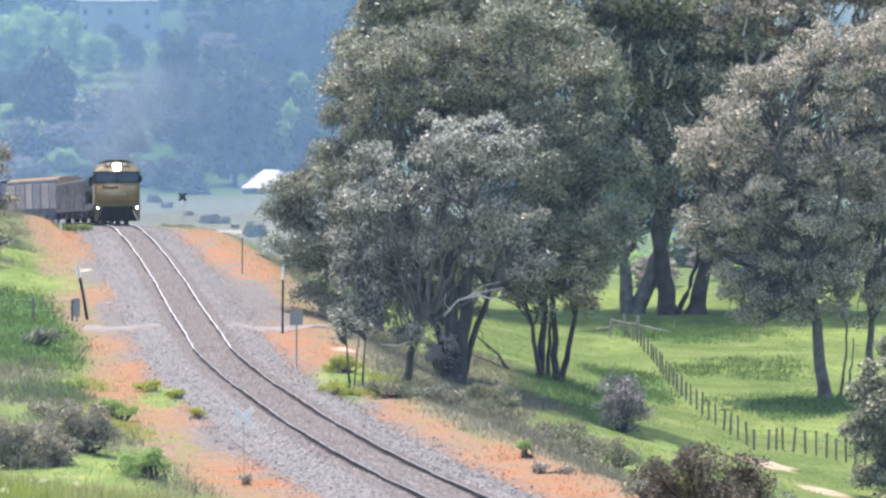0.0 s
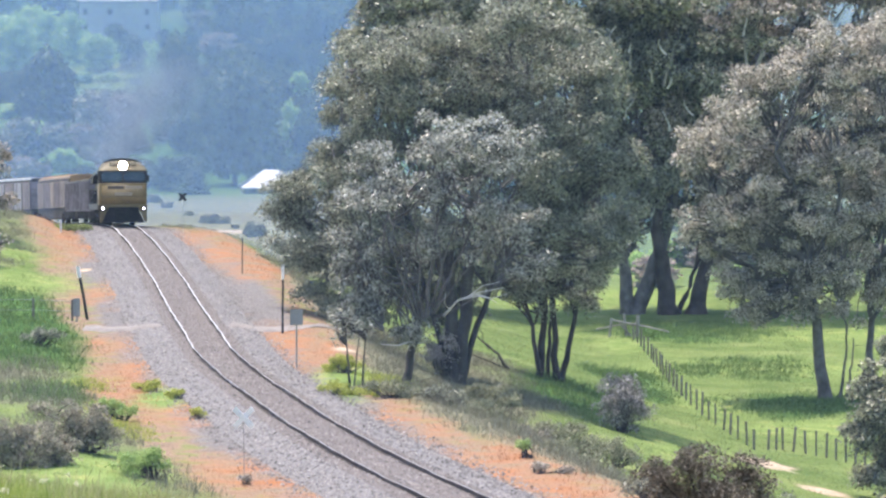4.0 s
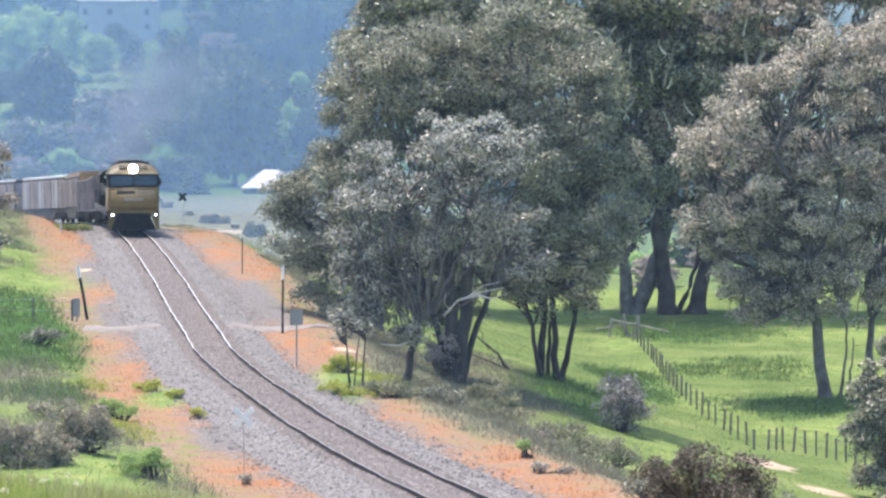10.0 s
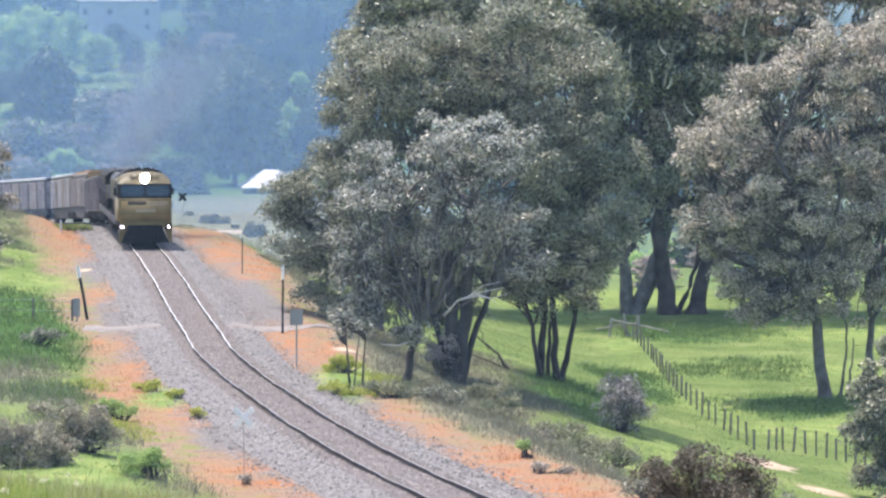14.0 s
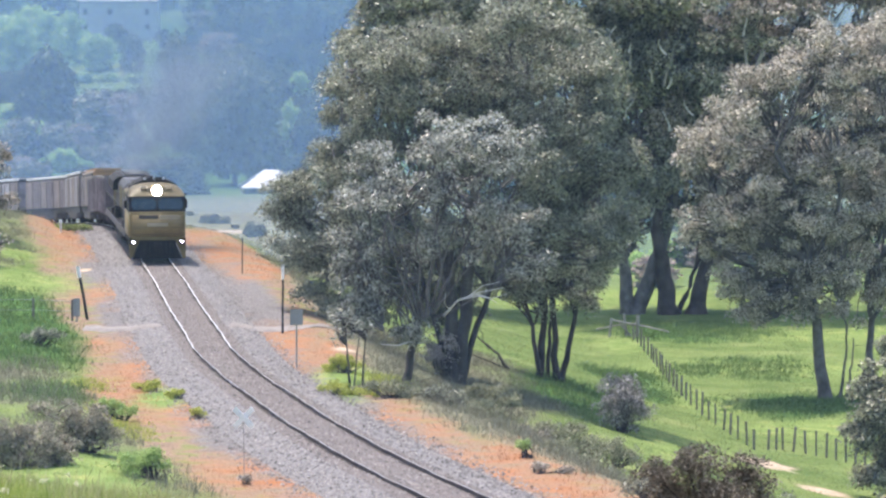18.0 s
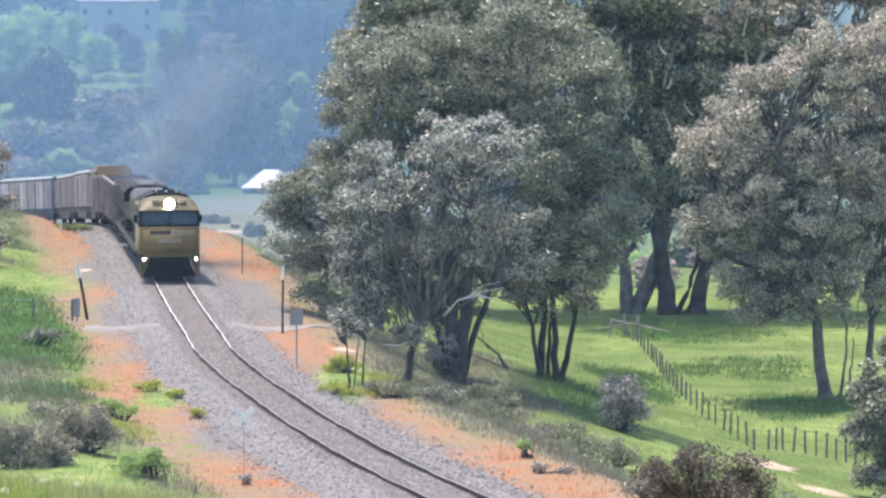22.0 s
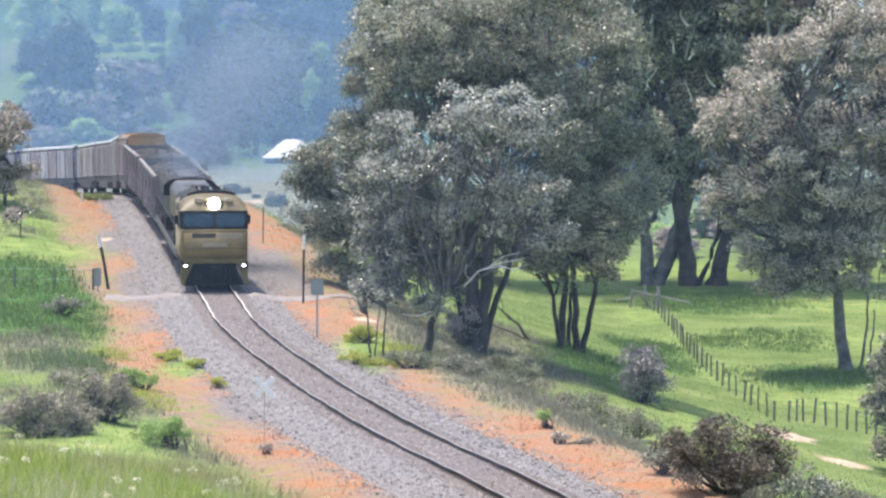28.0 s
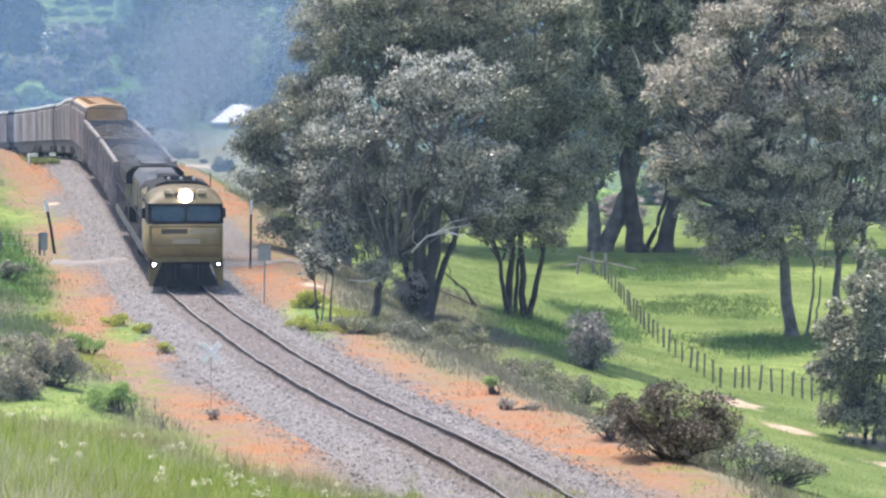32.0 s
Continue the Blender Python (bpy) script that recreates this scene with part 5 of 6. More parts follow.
def container_wagon(body, end, group_label, hi=3.85, crown=0.1, other=None):
    """A flat bogie wagon that carries one long tall box of framed steel panels."""
    root = tagged(new("container_wagon"), group_label, "wagon", "wagons of the train")
    L, w, lo = 7.6, 1.24, 1.12
    wheels = bogie(5.4, root, (-0.9, 0.9), 2.7) + bogie(-5.4, root, (-0.9, 0.9), 2.7)
    bm = bmesh.new()
    for y in (-1.1, 1.1):
        prism(bm, [(-L, 0.8), (-4.2, 0.8), (-3.8, 0.38), (3.8, 0.38), (4.2, 0.8), (L, 0.8), (L, 1.1), (-L, 1.1)], y - 0.07, y + 0.07, 1)
    box(bm, (-L, -1.15, 1.0), (L, 1.15, 1.1))
    part("deck", bm, HAZE_PALED_METAL, root, "dark steel flat deck")
    bm = bmesh.new()
    box(bm, (-3.4, -0.95, 0.3), (-0.3, 0.95, 0.98), 0.05)
    box(bm, (0.2, -0.8, 0.34), (3.3, 0.8, 0.98), 0.05)
    box(bm, (-6.9, -0.45, 0.5), (6.9, 0.45, 0.98))
    part("underframe_gear", bm, HAZE_PALED_METAL, root, "brake gear under the deck, paled for haze")
    bm = bmesh.new()
    prism(bm, [(-w + 0.05, lo), (-w + 0.05, hi - 0.26), (-w + 0.2, hi - 0.03), (w - 0.2, hi - 0.03), (w - 0.05, hi - 0.26), (w - 0.05, lo)], -L + 0.3, L - 0.3)
    load = part("container", bm, HAZE_PALED_METAL, root, "dark steel box between framed panels")
    rng = np.random.default_rng(int(hi * 100) + len(group_label))
    bays = [(-L + 0.34, -4.9), (-4.45, -2.0), (-1.6, 0.3), (0.7, 2.7), (3.1, 5.0), (5.4, L - 0.34)]
    for y in (-1, 1):
        for number, (x0, x1) in enumerate(bays):
            face = other if other and number % 2 else body
            bm = bmesh.new()
            box(bm, (x0, y * (w - 0.04), lo + 0.12), (x1, y * w, hi - 0.34), 0.01)
            panel = part("panel", bm, face, load)
            n = int((x1 - x0) / 0.5)
            for k in range(n):
                bm = bmesh.new()
                x = x0 + 0.1 + k * (x1 - x0 - 0.1) / n
                box(bm, (x, y * (w - 0.01), lo + 0.2), (x + 0.2, y * (w + 0.035), hi - 0.42))
                part("corrugation", bm, (face, face, other or body, GONDOLA)[rng.integers(0, 4)], panel)
        bm = bmesh.new()
        box(bm, (-L + 0.28, y * (w - 0.14) - 0.06, hi - 0.12), (L - 0.28, y * (w - 0.14) + 0.06, hi + 0.03), 0.02)
        part("top_rail", bm, WHITE if end is body else body, load, "pale top rail" if end is body else "")
    bm = bmesh.new()
    box(bm, (L - 0.3, -w + 0.1, lo + 0.1), (L - 0.24, w - 0.1, hi - 0.28), 0.01)
    part("end_door", bm, GONDOLA, load, "dark brown end panel")
    bm = bmesh.new()
    prism(bm, [(-w + 0.12, hi - 0.02), (-w + 0.3, hi + crown / 2), (-0.4, hi + crown), (0.4, hi + crown), (w - 0.3, hi + crown / 2), (w - 0.12, hi - 0.02)], -L + 0.32, L - 0.26)
    part("roof_sheet", bm, end, load, "sunlit orange-brown roof" if end is not body else "rounded steel roof")
    if end is not body:
        bm = bmesh.new()
        box(bm, (L - 0.23, -w + 0.12, hi - 0.75), (L - 0.2, w - 0.12, hi - 0.06), 0.01)
        part("end_cap", bm, end, load, "orange-brown upper end panel")
        for k in range(7):
            bm = bmesh.new()
            x = -6.0 + 1.9 * k
            box(bm, (x, -w + 0.3, hi + 0.14), (x + 0.08, w - 0.3, hi + 0.23), 0.01)
            part("roof_bow", bm, end, load)
    for x in (-1, 1):
        bm = bmesh.new()
        box(bm, (x * L, -0.12, 0.75), (x * (L + 0.75), 0.12, 1.0), 0.03)
        part("coupler", bm, DARK_METAL, root)
    return root, wheels


# ---- crossing, posts and signs ----
def post(name, label, x, y, height, radius, shade, lean=(0, 0), cap=None, category="post"):
    root = empty(name, x, y, float(ground(x, y)[0]), label, category)
    v, f = tube([(0, 0, -0.3), (lean[0] * 0.5, lean[1], height * 0.5), (lean[0], lean[1], height)], [radius * 1.1, radius, radius], 8)
    under("shaft", mesh_of("shaft", v, f, shade, True), root)
    if cap:
        v, f = tube([(lean[0] * 0.82, 0, height * 0.8), (lean[0], 0, height + 0.02)], [radius * 1.25] * 2, 8)
        under("reflective_band", mesh_of("band", v, f, cap, True), root, "bright white reflective band")
    return root


def crossbuck(x, y, height, arm, shade, label):
    root = post("crossing_sign", label, x, y, height, 0.011, SLEEPER if shade is WHITE else GREY_METAL, category="sign")
    for a in (-1, 1):
        bm = bmesh.new()
        box(bm, (-arm, -0.02, -0.075), (arm, 0.02, 0.075), 0.01)
        bmesh.ops.transform(bm, matrix=pose(0, -0.06 - 0.02 * a, height, 0, a * 45, 0), verts=bm.verts)
        part("arm", bm, shade, root)
    return root


def sign_plate(x, y, height, w, h, label):
    root = post("sign", label, x, y, height, 0.035, GREY_METAL, category="sign")
    bm = bmesh.new()
    box(bm, (-w / 2, -0.06, height - h), (w / 2, -0.04, height), 0.01)
    part("plate", bm, GREY_METAL, root, "grey back of a sign plate")
    return root


post("marker_post", "leaning black post with a white reflective top", -15.84, 130.7, 2.35, 0.065, DARK_METAL, (-0.45, 0), WHITE)
post("marker_post", "thin dark post with a white tip", -6.9, 125.8, 2.95, 0.045, DARK_METAL, (0.03, 0), WHITE)
post("marker_post", "short white post on the crest of the bank", -22.8, 175.0, 0.75, 0.05, WHITE)
post("marker_post", "thin rusty pole on the verge", -10.35, 151.0, 1.9, 0.03, RUST, (0.02, 0))
sign_plate(-5.7, 113.9, 2.3, 0.5, 0.62, "grey sign seen from behind on a thin post")
sign_plate(-16.2, 129.5, 1.05, 0.3, 0.8, "grey relay cabinet plate beside the crossing")
crossbuck(-5.56, 81.5, 1.72, 0.37, WHITE, "pale blue-white crossing sign beside the ballast")
crossbuck(-15.3, 172.5, 2.45, 0.3, DARK_METAL, "dark crossing sign at the far crossing")

rng = np.random.default_rng(5)
road = empty("road", 0, 0, 0, "pale level crossing slab over the railway", "road", kind="structure")
def road_bed(x, y):
    """The level of the road: over the ground and over the ballast, buried under the stones between the rails."""
    n, lev = railside(x, y)
    stone = np.interp(n, [-3.6, -3.3, -2.9, -1.75, 1.75, 2.7, 3.2, 3.6], [-9, -0.45, -0.33, -0.16, -0.16, -0.33, -0.45, -9])
    return np.maximum(ground(x, y), lev + stone) - 0.2 * smooth(1.7, 1.3, np.abs(n))


us = np.linspace(-15.6, -6.7, 90)
edge = 0.12 * np.sin(us * 2.7) + 0.08 * np.sin(us * 6.1)
v = []
for y, up in ((126.2, -0.15), (126.5, 0.05), (127.2, 0.075), (127.9, 0.05), (128.3, -0.15)):
    v.append(np.stack([us, y + edge, road_bed(us, y + edge) + up], 1))
i, j = np.meshgrid(np.arange(89), np.arange(4), indexing="ij")
q = (i + 90 * j).ravel()
under("crossing_slab", mesh_of("crossing_slab", np.concatenate(v), np.stack([q, q + 1, q + 91, q + 90], 1), DIRT, True), road, "pale worn crossing slab")
us = np.linspace(0, 1, 20)
road_x, road_y = -6.7 + us * 4.6, 127.0 + us * 7.0
v = np.concatenate([np.stack([road_x, road_y - 0.5, ground(road_x, road_y - 0.5) + 0.03], 1),
                    np.stack([road_x, road_y + 0.8, ground(road_x, road_y + 0.8) + 0.03], 1)])
i = np.arange(19)
under("approach", mesh_of("approach", v, np.stack([i, i + 1, i + 21, i + 20], 1), DIRT, True), road, "dusty approach to the crossing")


# ---- fence ----
FENCE = [(12.96, 198.54), (13.26, 187.54), (13.30, 167.42), (13.65, 154.79), (14.20, 145.03), (14.62, 137.08)]
FENCE_END = [(15.05, 138.4), (16.3, 139.9), (17.63, 138.85), (19.45, 136.50), (21.49, 132.73)]
fence = empty("fence", 0, 0, 0, "old wire fence of weathered grey wooden posts", "fence")
bm = bmesh.new()
prism(bm, [(-0.05, -0.04), (-0.03, 0.045), (0.04, 0.04), (0.055, -0.035)], -0.3, 1.14, 2)
bmesh.ops.recalc_face_normals(bm, faces=bm.faces)
post_me = bpy.data.meshes.new("fence_post")
bm.to_mesh(post_me)
bm.free()
post_me.materials.append(WEATHERED)
wires = []
for line, n in ((FENCE, 26), (FENCE_END, 18)):
    p = np.array(line)
    step = np.r_[0, np.cumsum(np.linalg.norm(np.diff(p, axis=0), axis=1))]
    at = np.linspace(0, step[-1], n)
    xs, ys = np.interp(at, step, p[:, 0]), np.interp(at, step, p[:, 1])
    zs = ground(xs, ys)
    for k in range(0 if line is FENCE else 1, n):
        ob = under("post", post_me, fence)
        ob.location = (xs[k] + rng.normal(0, 0.02), ys[k], zs[k])
        ob.rotation_euler = (rng.normal(0, 0.03), rng.normal(0, 0.035), rng.uniform(0, 3))
        k2 = rng.uniform(0.85, 1.1)
        ob.scale = (1, 1, k2)
    for h in (0.4, 0.75, 1.1):
        wires.append(tube(np.stack([xs, ys, zs + h], 1), [0.006] * n, 4))
for v, f in wires:
    under("wire", mesh_of("wire", v, f, RUST), fence)
gate = empty("gate_rails", 13.1, 200.5, 0, "weathered broken timber rails at the fence corner", "fence")
for a, b, r in (((-1.6, 0, 1.2), (0.3, 0.2, 0.75), 0.06), ((0, 0, 0.9), (2.3, -0.9, 0.45), 0.055), ((-1.7, 0, 0), (-1.55, 0, 1.3), 0.09), ((0.2, 0, 0), (0.25, 0, 1.5), 0.13),
                ((-0.5, 0.3, 0), (-0.7, 0.3, 1.6), 0.1), ((-2.6, 0.2, 0.5), (-0.4, 0.1, 0.95), 0.05), ((-0.2, 0.1, 0), (-1.0, 0.2, 1.0), 0.07)):
    v, f = tube([a, b], [r, r], 7)
    under("rail", mesh_of("rail", v, f, PALE_WOOD, True), gate)


front_tree = bpy.data.objects["gum_tree.001"]
for line, r in (([(1.27, -1.0, 2.75), (1.80, -2.0, 3.41), (2.65, -2.6, 3.77), (3.45, -2.9, 3.94)], 0.04),
                ([(2.39, -2.4, 3.68), (2.86, -2.7, 3.58), (3.20, -2.9, 3.41)], 0.03),
                ([(1.9, -2.1, 3.45), (2.5, -2.6, 3.62), (3.0, -2.8, 3.55), (3.6, -2.9, 3.72)], 0.025),
                ([(2.2, -2.3, 3.6), (2.7, -2.6, 4.0), (3.3, -2.8, 4.15)], 0.025), ([(1.5, -1.4, 3.0), (1.3, -2.0, 3.3), (1.35, -2.2, 3.7)], 0.02),
                ([(0.28, -0.6, 1.84), (-0.42, -2.0, 1.74), (-1.04, -2.6, 1.86)], 0.035)):
    v, f = tube(line, np.linspace(r, r * 0.4, len(line)), 6)
    under("dead_limb", mesh_of("dead_limb", v, f, BLEACHED, True), front_tree, "bleached dead limb")
# Paler leaves over the upper lobes of the front tree.
young = np.random.default_rng(91)
tips = in_lobes([(2.1, -1.6, 9.0, 1.7, 1.3, 1.0), (3.2, -1.7, 8.6, 0.9, 0.9, 0.8), (-1.2, -1.5, 8.3, 0.8, 0.7, 0.8), (-1.7, -1.4, 7.2, 0.6, 0.6, 0.7), (0.9, -1.6, 9.2, 0.8, 0.9, 0.8)],
                0.75, young, 0.1, 8, 0.7)
tips = tips[tips[:, 2] > 7.0]
v, f = sprays(tips, young.uniform(0.25, 0.5, len(tips)), 120, 0.11, young, 0.42)
under("pale_top_foliage", mesh_of("pale_top_foliage", v, f, LEAF_SILVER), front_tree, "silvery paler leaves at the top of the crown")
old_tree = bpy.data.objects["red_gum_tree.001"]
for line, r in (([(2.0, -1.0, 9.0), (2.9, -3.4, 12.6), (3.1, -4.0, 15.4), (4.7, -4.2, 19.6)], 0.34), ([(3.1, -4.0, 15.2), (3.6, -4.3, 18.0), (3.3, -4.3, 20.5)], 0.2),
                ([(3.9, -4.1, 17.2), (4.9, -4.5, 18.5), (6.4, -4.6, 18.8)], 0.26), ([(-2.4, -3.2, 17.0), (-2.1, -3.6, 18.6), (-1.2, -3.8, 20.3)], 0.13),
                ([(-5.2, -3.0, 17.2), (-4.9, -3.6, 18.3), (-4.9, -3.8, 19.4)], 0.12)):
    v, f = tube(line, np.linspace(r, r * 0.5, len(line)), 8)
    under("bare_limb", mesh_of("bare_limb", v, f, PALE_WOOD, True), old_tree, "pale bare limb")
# Near-white twigs strewn at random stand in for glints in the crown.
glint = np.random.default_rng(44)
for number in range(16):
    x, z = glint.uniform(-7.5, 3.5), glint.uniform(13.5, 21.5)
    line = limb_line((x, -4.2, z), (x + glint.uniform(-0.9, 0.9), -4.8, z + glint.uniform(0.7, 1.8)), glint, 0.12, 5)
    v, f = tube(line, np.linspace(0.09, 0.03, 5), 6)
    under("glint_twig", mesh_of("glint_twig", v, f, BLEACHED, True), old_tree, "bright twig added as a glint in the crown")
branch = empty("fallen_branch", 2.73, 147.24, float(ground(2.73, 147.24)[0]), "dark fallen branch leaning among the trees", "branch")
fallen = np.random.default_rng(77)
for a, b, r in (((0.6, 0, -0.05), (-1.1, 0.3, 1.7), 0.09), ((0.5, 0.1, 0.0), (-1.5, 0.2, 0.9), 0.05), ((-0.4, 0.2, 0.9), (-0.9, 0.2, 2.1), 0.04)):
    v, f = tube(limb_line(a, b, fallen, 0.06, 7), np.linspace(r, r * 0.3, 7), 6)
    under("limb", mesh_of("limb", v, f, DARK_BARK, True), branch)
bank_fence = empty("fence", 0, 0, 0, "short wire fence with grey posts on the grassy bank", "fence")
rows = np.linspace(0, 1, 5)
bx, by = -22.49 + rows * 6.04, 123.87 + rows * 5.99
bz = ground(bx, by)
for k in range(5):
    ob = under("post", post_me, bank_fence)
    ob.location = (bx[k], by[k], bz[k])
    ob.scale = (1, 1, 0.85)
for h in (0.45, 0.9):
    v, f = tube(np.stack([bx, by, bz + h], 1), [0.008] * 5, 4)
    under("wire", mesh_of("wire", v, f, GREY_METAL), bank_fence)


# ---- distance ----
PINKISH = leaf_shade("pinkish_dry_leaf", (0.30, 0.25, 0.22), (0.52, 0.45, 0.40), 0.8, 0.3)


def far_tree_mesh(seed, leaf, form="dome", lobes_n=22, count=9, size=0.72):
    """A distant crown of overlapping leafy domes on a trunk, about ten metres high."""
    r = np.random.default_rng(seed)
    lobes = []
    for k in range(lobes_n):
        h = (k + 0.5) / lobes_n
        if form == "dome":
            out, a = 3.1 * math.sqrt(max(0.05, 1 - (h * 1.25 - 0.35) ** 2)), k * 2.4 + r.uniform(-0.5, 0.5)
            rad = out * r.uniform(0.35, 1.0)
            lobes.append((rad * math.cos(a), rad * math.sin(a), 1.0 + 8.0 * h, *(r.uniform(1.0, 1.9, 2)), r.uniform(0.9, 1.4)))
        else:
            a, out = k * 2.4, 2.9 * (1 - h) ** 0.8 + 0.25
            lobes.append((out * 0.7 * math.cos(a), out * 0.7 * math.sin(a), 0.7 + 9.0 * h, 0.5 + out * 0.5, 0.5 + out * 0.5, 0.95))
    spots = in_lobes(lobes, 0.7, r, 0.05)
    v, f = sprays(spots, r.uniform(0.4, 0.8, len(spots)), count, size, r, 0.7, 0.25, -0.2)
    bm = bmesh.new()
    for x, y, z, rx, ry, rz in lobes:
        ball = bmesh.ops.create_icosphere(bm, subdivisions=1, radius=0.75)
        for w in ball["verts"]:
            k = 0.88 + 0.4 * noise.noise(w.co * 2.5 + Vector((x, y, z)))
            w.co = Vector((x + w.co.x * rx * k, y + w.co.y * ry * k, z + w.co.z * rz * k))
    first = len(v)
    core = np.array([w.co for w in bm.verts])
    bm.verts.index_update()
    tris = np.array([[w.index for w in q.verts] for q in bm.faces]) + first
    bm.free()
    v, f = np.concatenate([v, core]), [f, tris]
    t = tube([(0, 0, -0.5), (0.2, 0, 3), (0, 0.1, 7)], [0.35, 0.28, 0.12], 6)
    return mesh_of("crown", v, f, leaf, True), mesh_of("trunk", *t, DARK_BARK, True)


FAR = ([far_tree_mesh(60 + k, LEAF_FAR) for k in range(4)] + [far_tree_mesh(70 + k, LEAF_SUNNY) for k in range(2)] +
       [far_tree_mesh(80, LEAF_OLIVE), far_tree_mesh(81, LEAF_DARK), far_tree_mesh(82, LEAF_FAR), far_tree_mesh(83, LEAF_FAR, "cone"),
        far_tree_mesh(84, PINKISH)])
FAR_LABELS = (["dark green hazy tree on the far hillside"] * 4 + ["fresh green sunlit tree on the far hillside"] * 2 +
              ["olive gum tree on the far hillside", "dull dark gum tree behind the paddock", "broad dark green tree on the far hillside",
               "dark conifer on the far hillside", "pale dry tree on the far hillside"])


def far_tree(x, y, height, which, wide=1.0):
    root = empty("distant_tree", x, y, float(ground(x, y)[0]) - 0.3, FAR_LABELS[which], "tree", "trees of the far hillside")
    root.scale = (height / 10.5 * wide, height / 10.5 * wide, height / 10.5)
    root.rotation_euler = (0, 0, (x * 7.3 + y) % 6.28)
    under("crown", FAR[which][0], root), under("trunk", FAR[which][1], root)
    return root


# x, y, height, kind and breadth
# The three low ones near y 597 are added for a bright meadow strip.
CREST_TREES = [(-85.9, 589.0, 14.7, 4, 0.96), (-81.1, 604.5, 13.7, 5, 0.85), (-78.9, 621.0, 11.3, 4, 0.79), (-93.1, 625.0, 10.2, 5, 1.03),
               (-87.8, 632.0, 11.5, 4, 0.92), (-71.5, 532.5, 13.8, 8, 0.88), (-76.2, 536.5, 9.8, 0, 0.92), (-68.5, 535.5, 9.8, 9, 0.79),
               (-81.7, 553.0, 6.9, 0, 1.06), (-78.6, 539.0, 2.9, 4, 3.35), (-67.0, 539.5, 3.7, 5, 2.08), (-73.0, 597.0, 2.2, 4, 3.4), (-67.5, 598.0, 2.0, 5, 3.6), (-62.5, 597.0, 2.1, 4, 3.2),
               (-71.5, 608.5, 8.0, 4, 1.38), (-76.6, 629.5, 6.1, 5, 1.0), (-56.9, 581.0, 10.6, 5, 0.58), (-61.3, 609.0, 6.1, 4, 0.82),
               (-64.0, 604.0, 8.4, 8, 0.94), (-50.0, 551.5, 15.9, 8, 0.63)]
SLOPE_TREES = [(-51.2, 595.5, 10.9, 9, 0.74), (-71.2, 640.5, 5.4, 0, 1.42), (-58.5, 616.5, 7.1, 9, 1.04), (-47.6, 622.0, 6.0, 10, 1.88),
               (-53.0, 652.0, 6.9, 6, 1.36), (-30.6, 430.5, 18.4, 8, 0.79), (-27.4, 450.0, 14.3, 9, 0.58), (-37.0, 462.0, 12.9, 0, 0.57),
               (-33.8, 511.0, 14.7, 8, 0.75), (-24.4, 472.0, 10.4, 5, 0.54), (-26.7, 550.5, 8.7, 4, 0.67), (-33.8, 587.5, 10.7, 9, 0.92),
               (-26.2, 599.0, 16.1, 8, 0.75), (-41.5, 629.0, 10.9, 8, 1.25), (-47.5, 644.5, 7.4, 0, 1.46), (-34.1, 625.5, 12.0, 9, 0.88),
               (-22.9, 614.0, 14.2, 8, 0.73)]
FOOT_TREES = [(-59.8, 511.0, 8.6, 6, 1.35), (-55.4, 509.0, 8.2, 10, 1.04), (-66.9, 467.5, 7.6, 6, 1.24), (-61.8, 469.5, 7.0, 6, 1.19),
              (-60.3, 488.0, 5.8, 10, 1.09), (-69.2, 463.5, 5.3, 6, 1.04), (-69.2, 504.0, 3.9, 4, 1.56), (-59.1, 457.0, 4.0, 4, 1.68),
              (-62.3, 448.5, 2.2, 10, 2.69), (-65.7, 445.5, 2.7, 6, 1.8), (-54.2, 444.5, 2.6, 0, 2.08), (-39.1, 419.5, 5.3, 0, 1.59),
              (-43.8, 426.0, 4.4, 6, 1.53), (-34.7, 411.0, 4.0, 9, 1.5)]
GAP_TREES = [(-52.8, 534.5, 6.2, 8, 1.25), (-48.1, 506.5, 5.8, 0, 1.46), (-42.7, 489.0, 7.5, 8, 1.09), (-57.4, 559.0, 4.3, 9, 1.56), (-43.0, 521.5, 9.0, 9, 0.83), (-52.0, 492.5, 4.7, 6, 1.5), (-60.5, 553.5, 4.3, 0, 1.88), (-21.8, 429.0, 5.0, 0, 1.25),
             (-22.1, 470.0, 8.1, 8, 0.69), (-30.3, 556.0, 9.6, 8, 0.83), (-38.5, 441.0, 4.2, 8, 1.75), (-43.2, 557.0, 11.8, 0, 0.8), (-79.2, 569.5, 6.6, 8, 1.25), (-52.5, 463.0, 4.5, 6, 1.5)]
MEADOW_SHRUBS = [(-35.2, 375.0, 1.2, 6, 1.9), (-38.4, 390.0, 1.5, 6, 2.0), (-27.7, 341.0, 1.3, 6, 1.5), (-26.5, 339.5, 1.5, 6, 1.4), (-25.2, 340.5, 1.1, 6, 1.6),
                 (-31.0, 358.0, 0.8, 6, 2.2), (-20.7, 314.5, 2.0, 6, 1.0), (-19.6, 315.5, 1.7, 6, 1.1), (-23.4, 330.0, 0.8, 6, 1.8)]
for x, y, h, which, wide in CREST_TREES + SLOPE_TREES + GAP_TREES + FOOT_TREES + MEADOW_SHRUBS:
    far_tree(x, y, h, which, wide)
rng = np.random.default_rng(9)
for k in range(70):
    y = rng.uniform(665, 880)
    far_tree(y * rng.uniform(-0.18, -0.02), y, rng.uniform(10, 20), int(rng.choice([0, 1, 2, 3, 4, 8, 9])), rng.uniform(0.9, 1.3))
for k in range(26):
    y = rng.uniform(455, 640)
    far_tree(y * rng.uniform(-0.075, -0.025), y, rng.uniform(9, 16), int(rng.choice([0, 1, 2, 8, 9])), rng.uniform(0.8, 1.2))
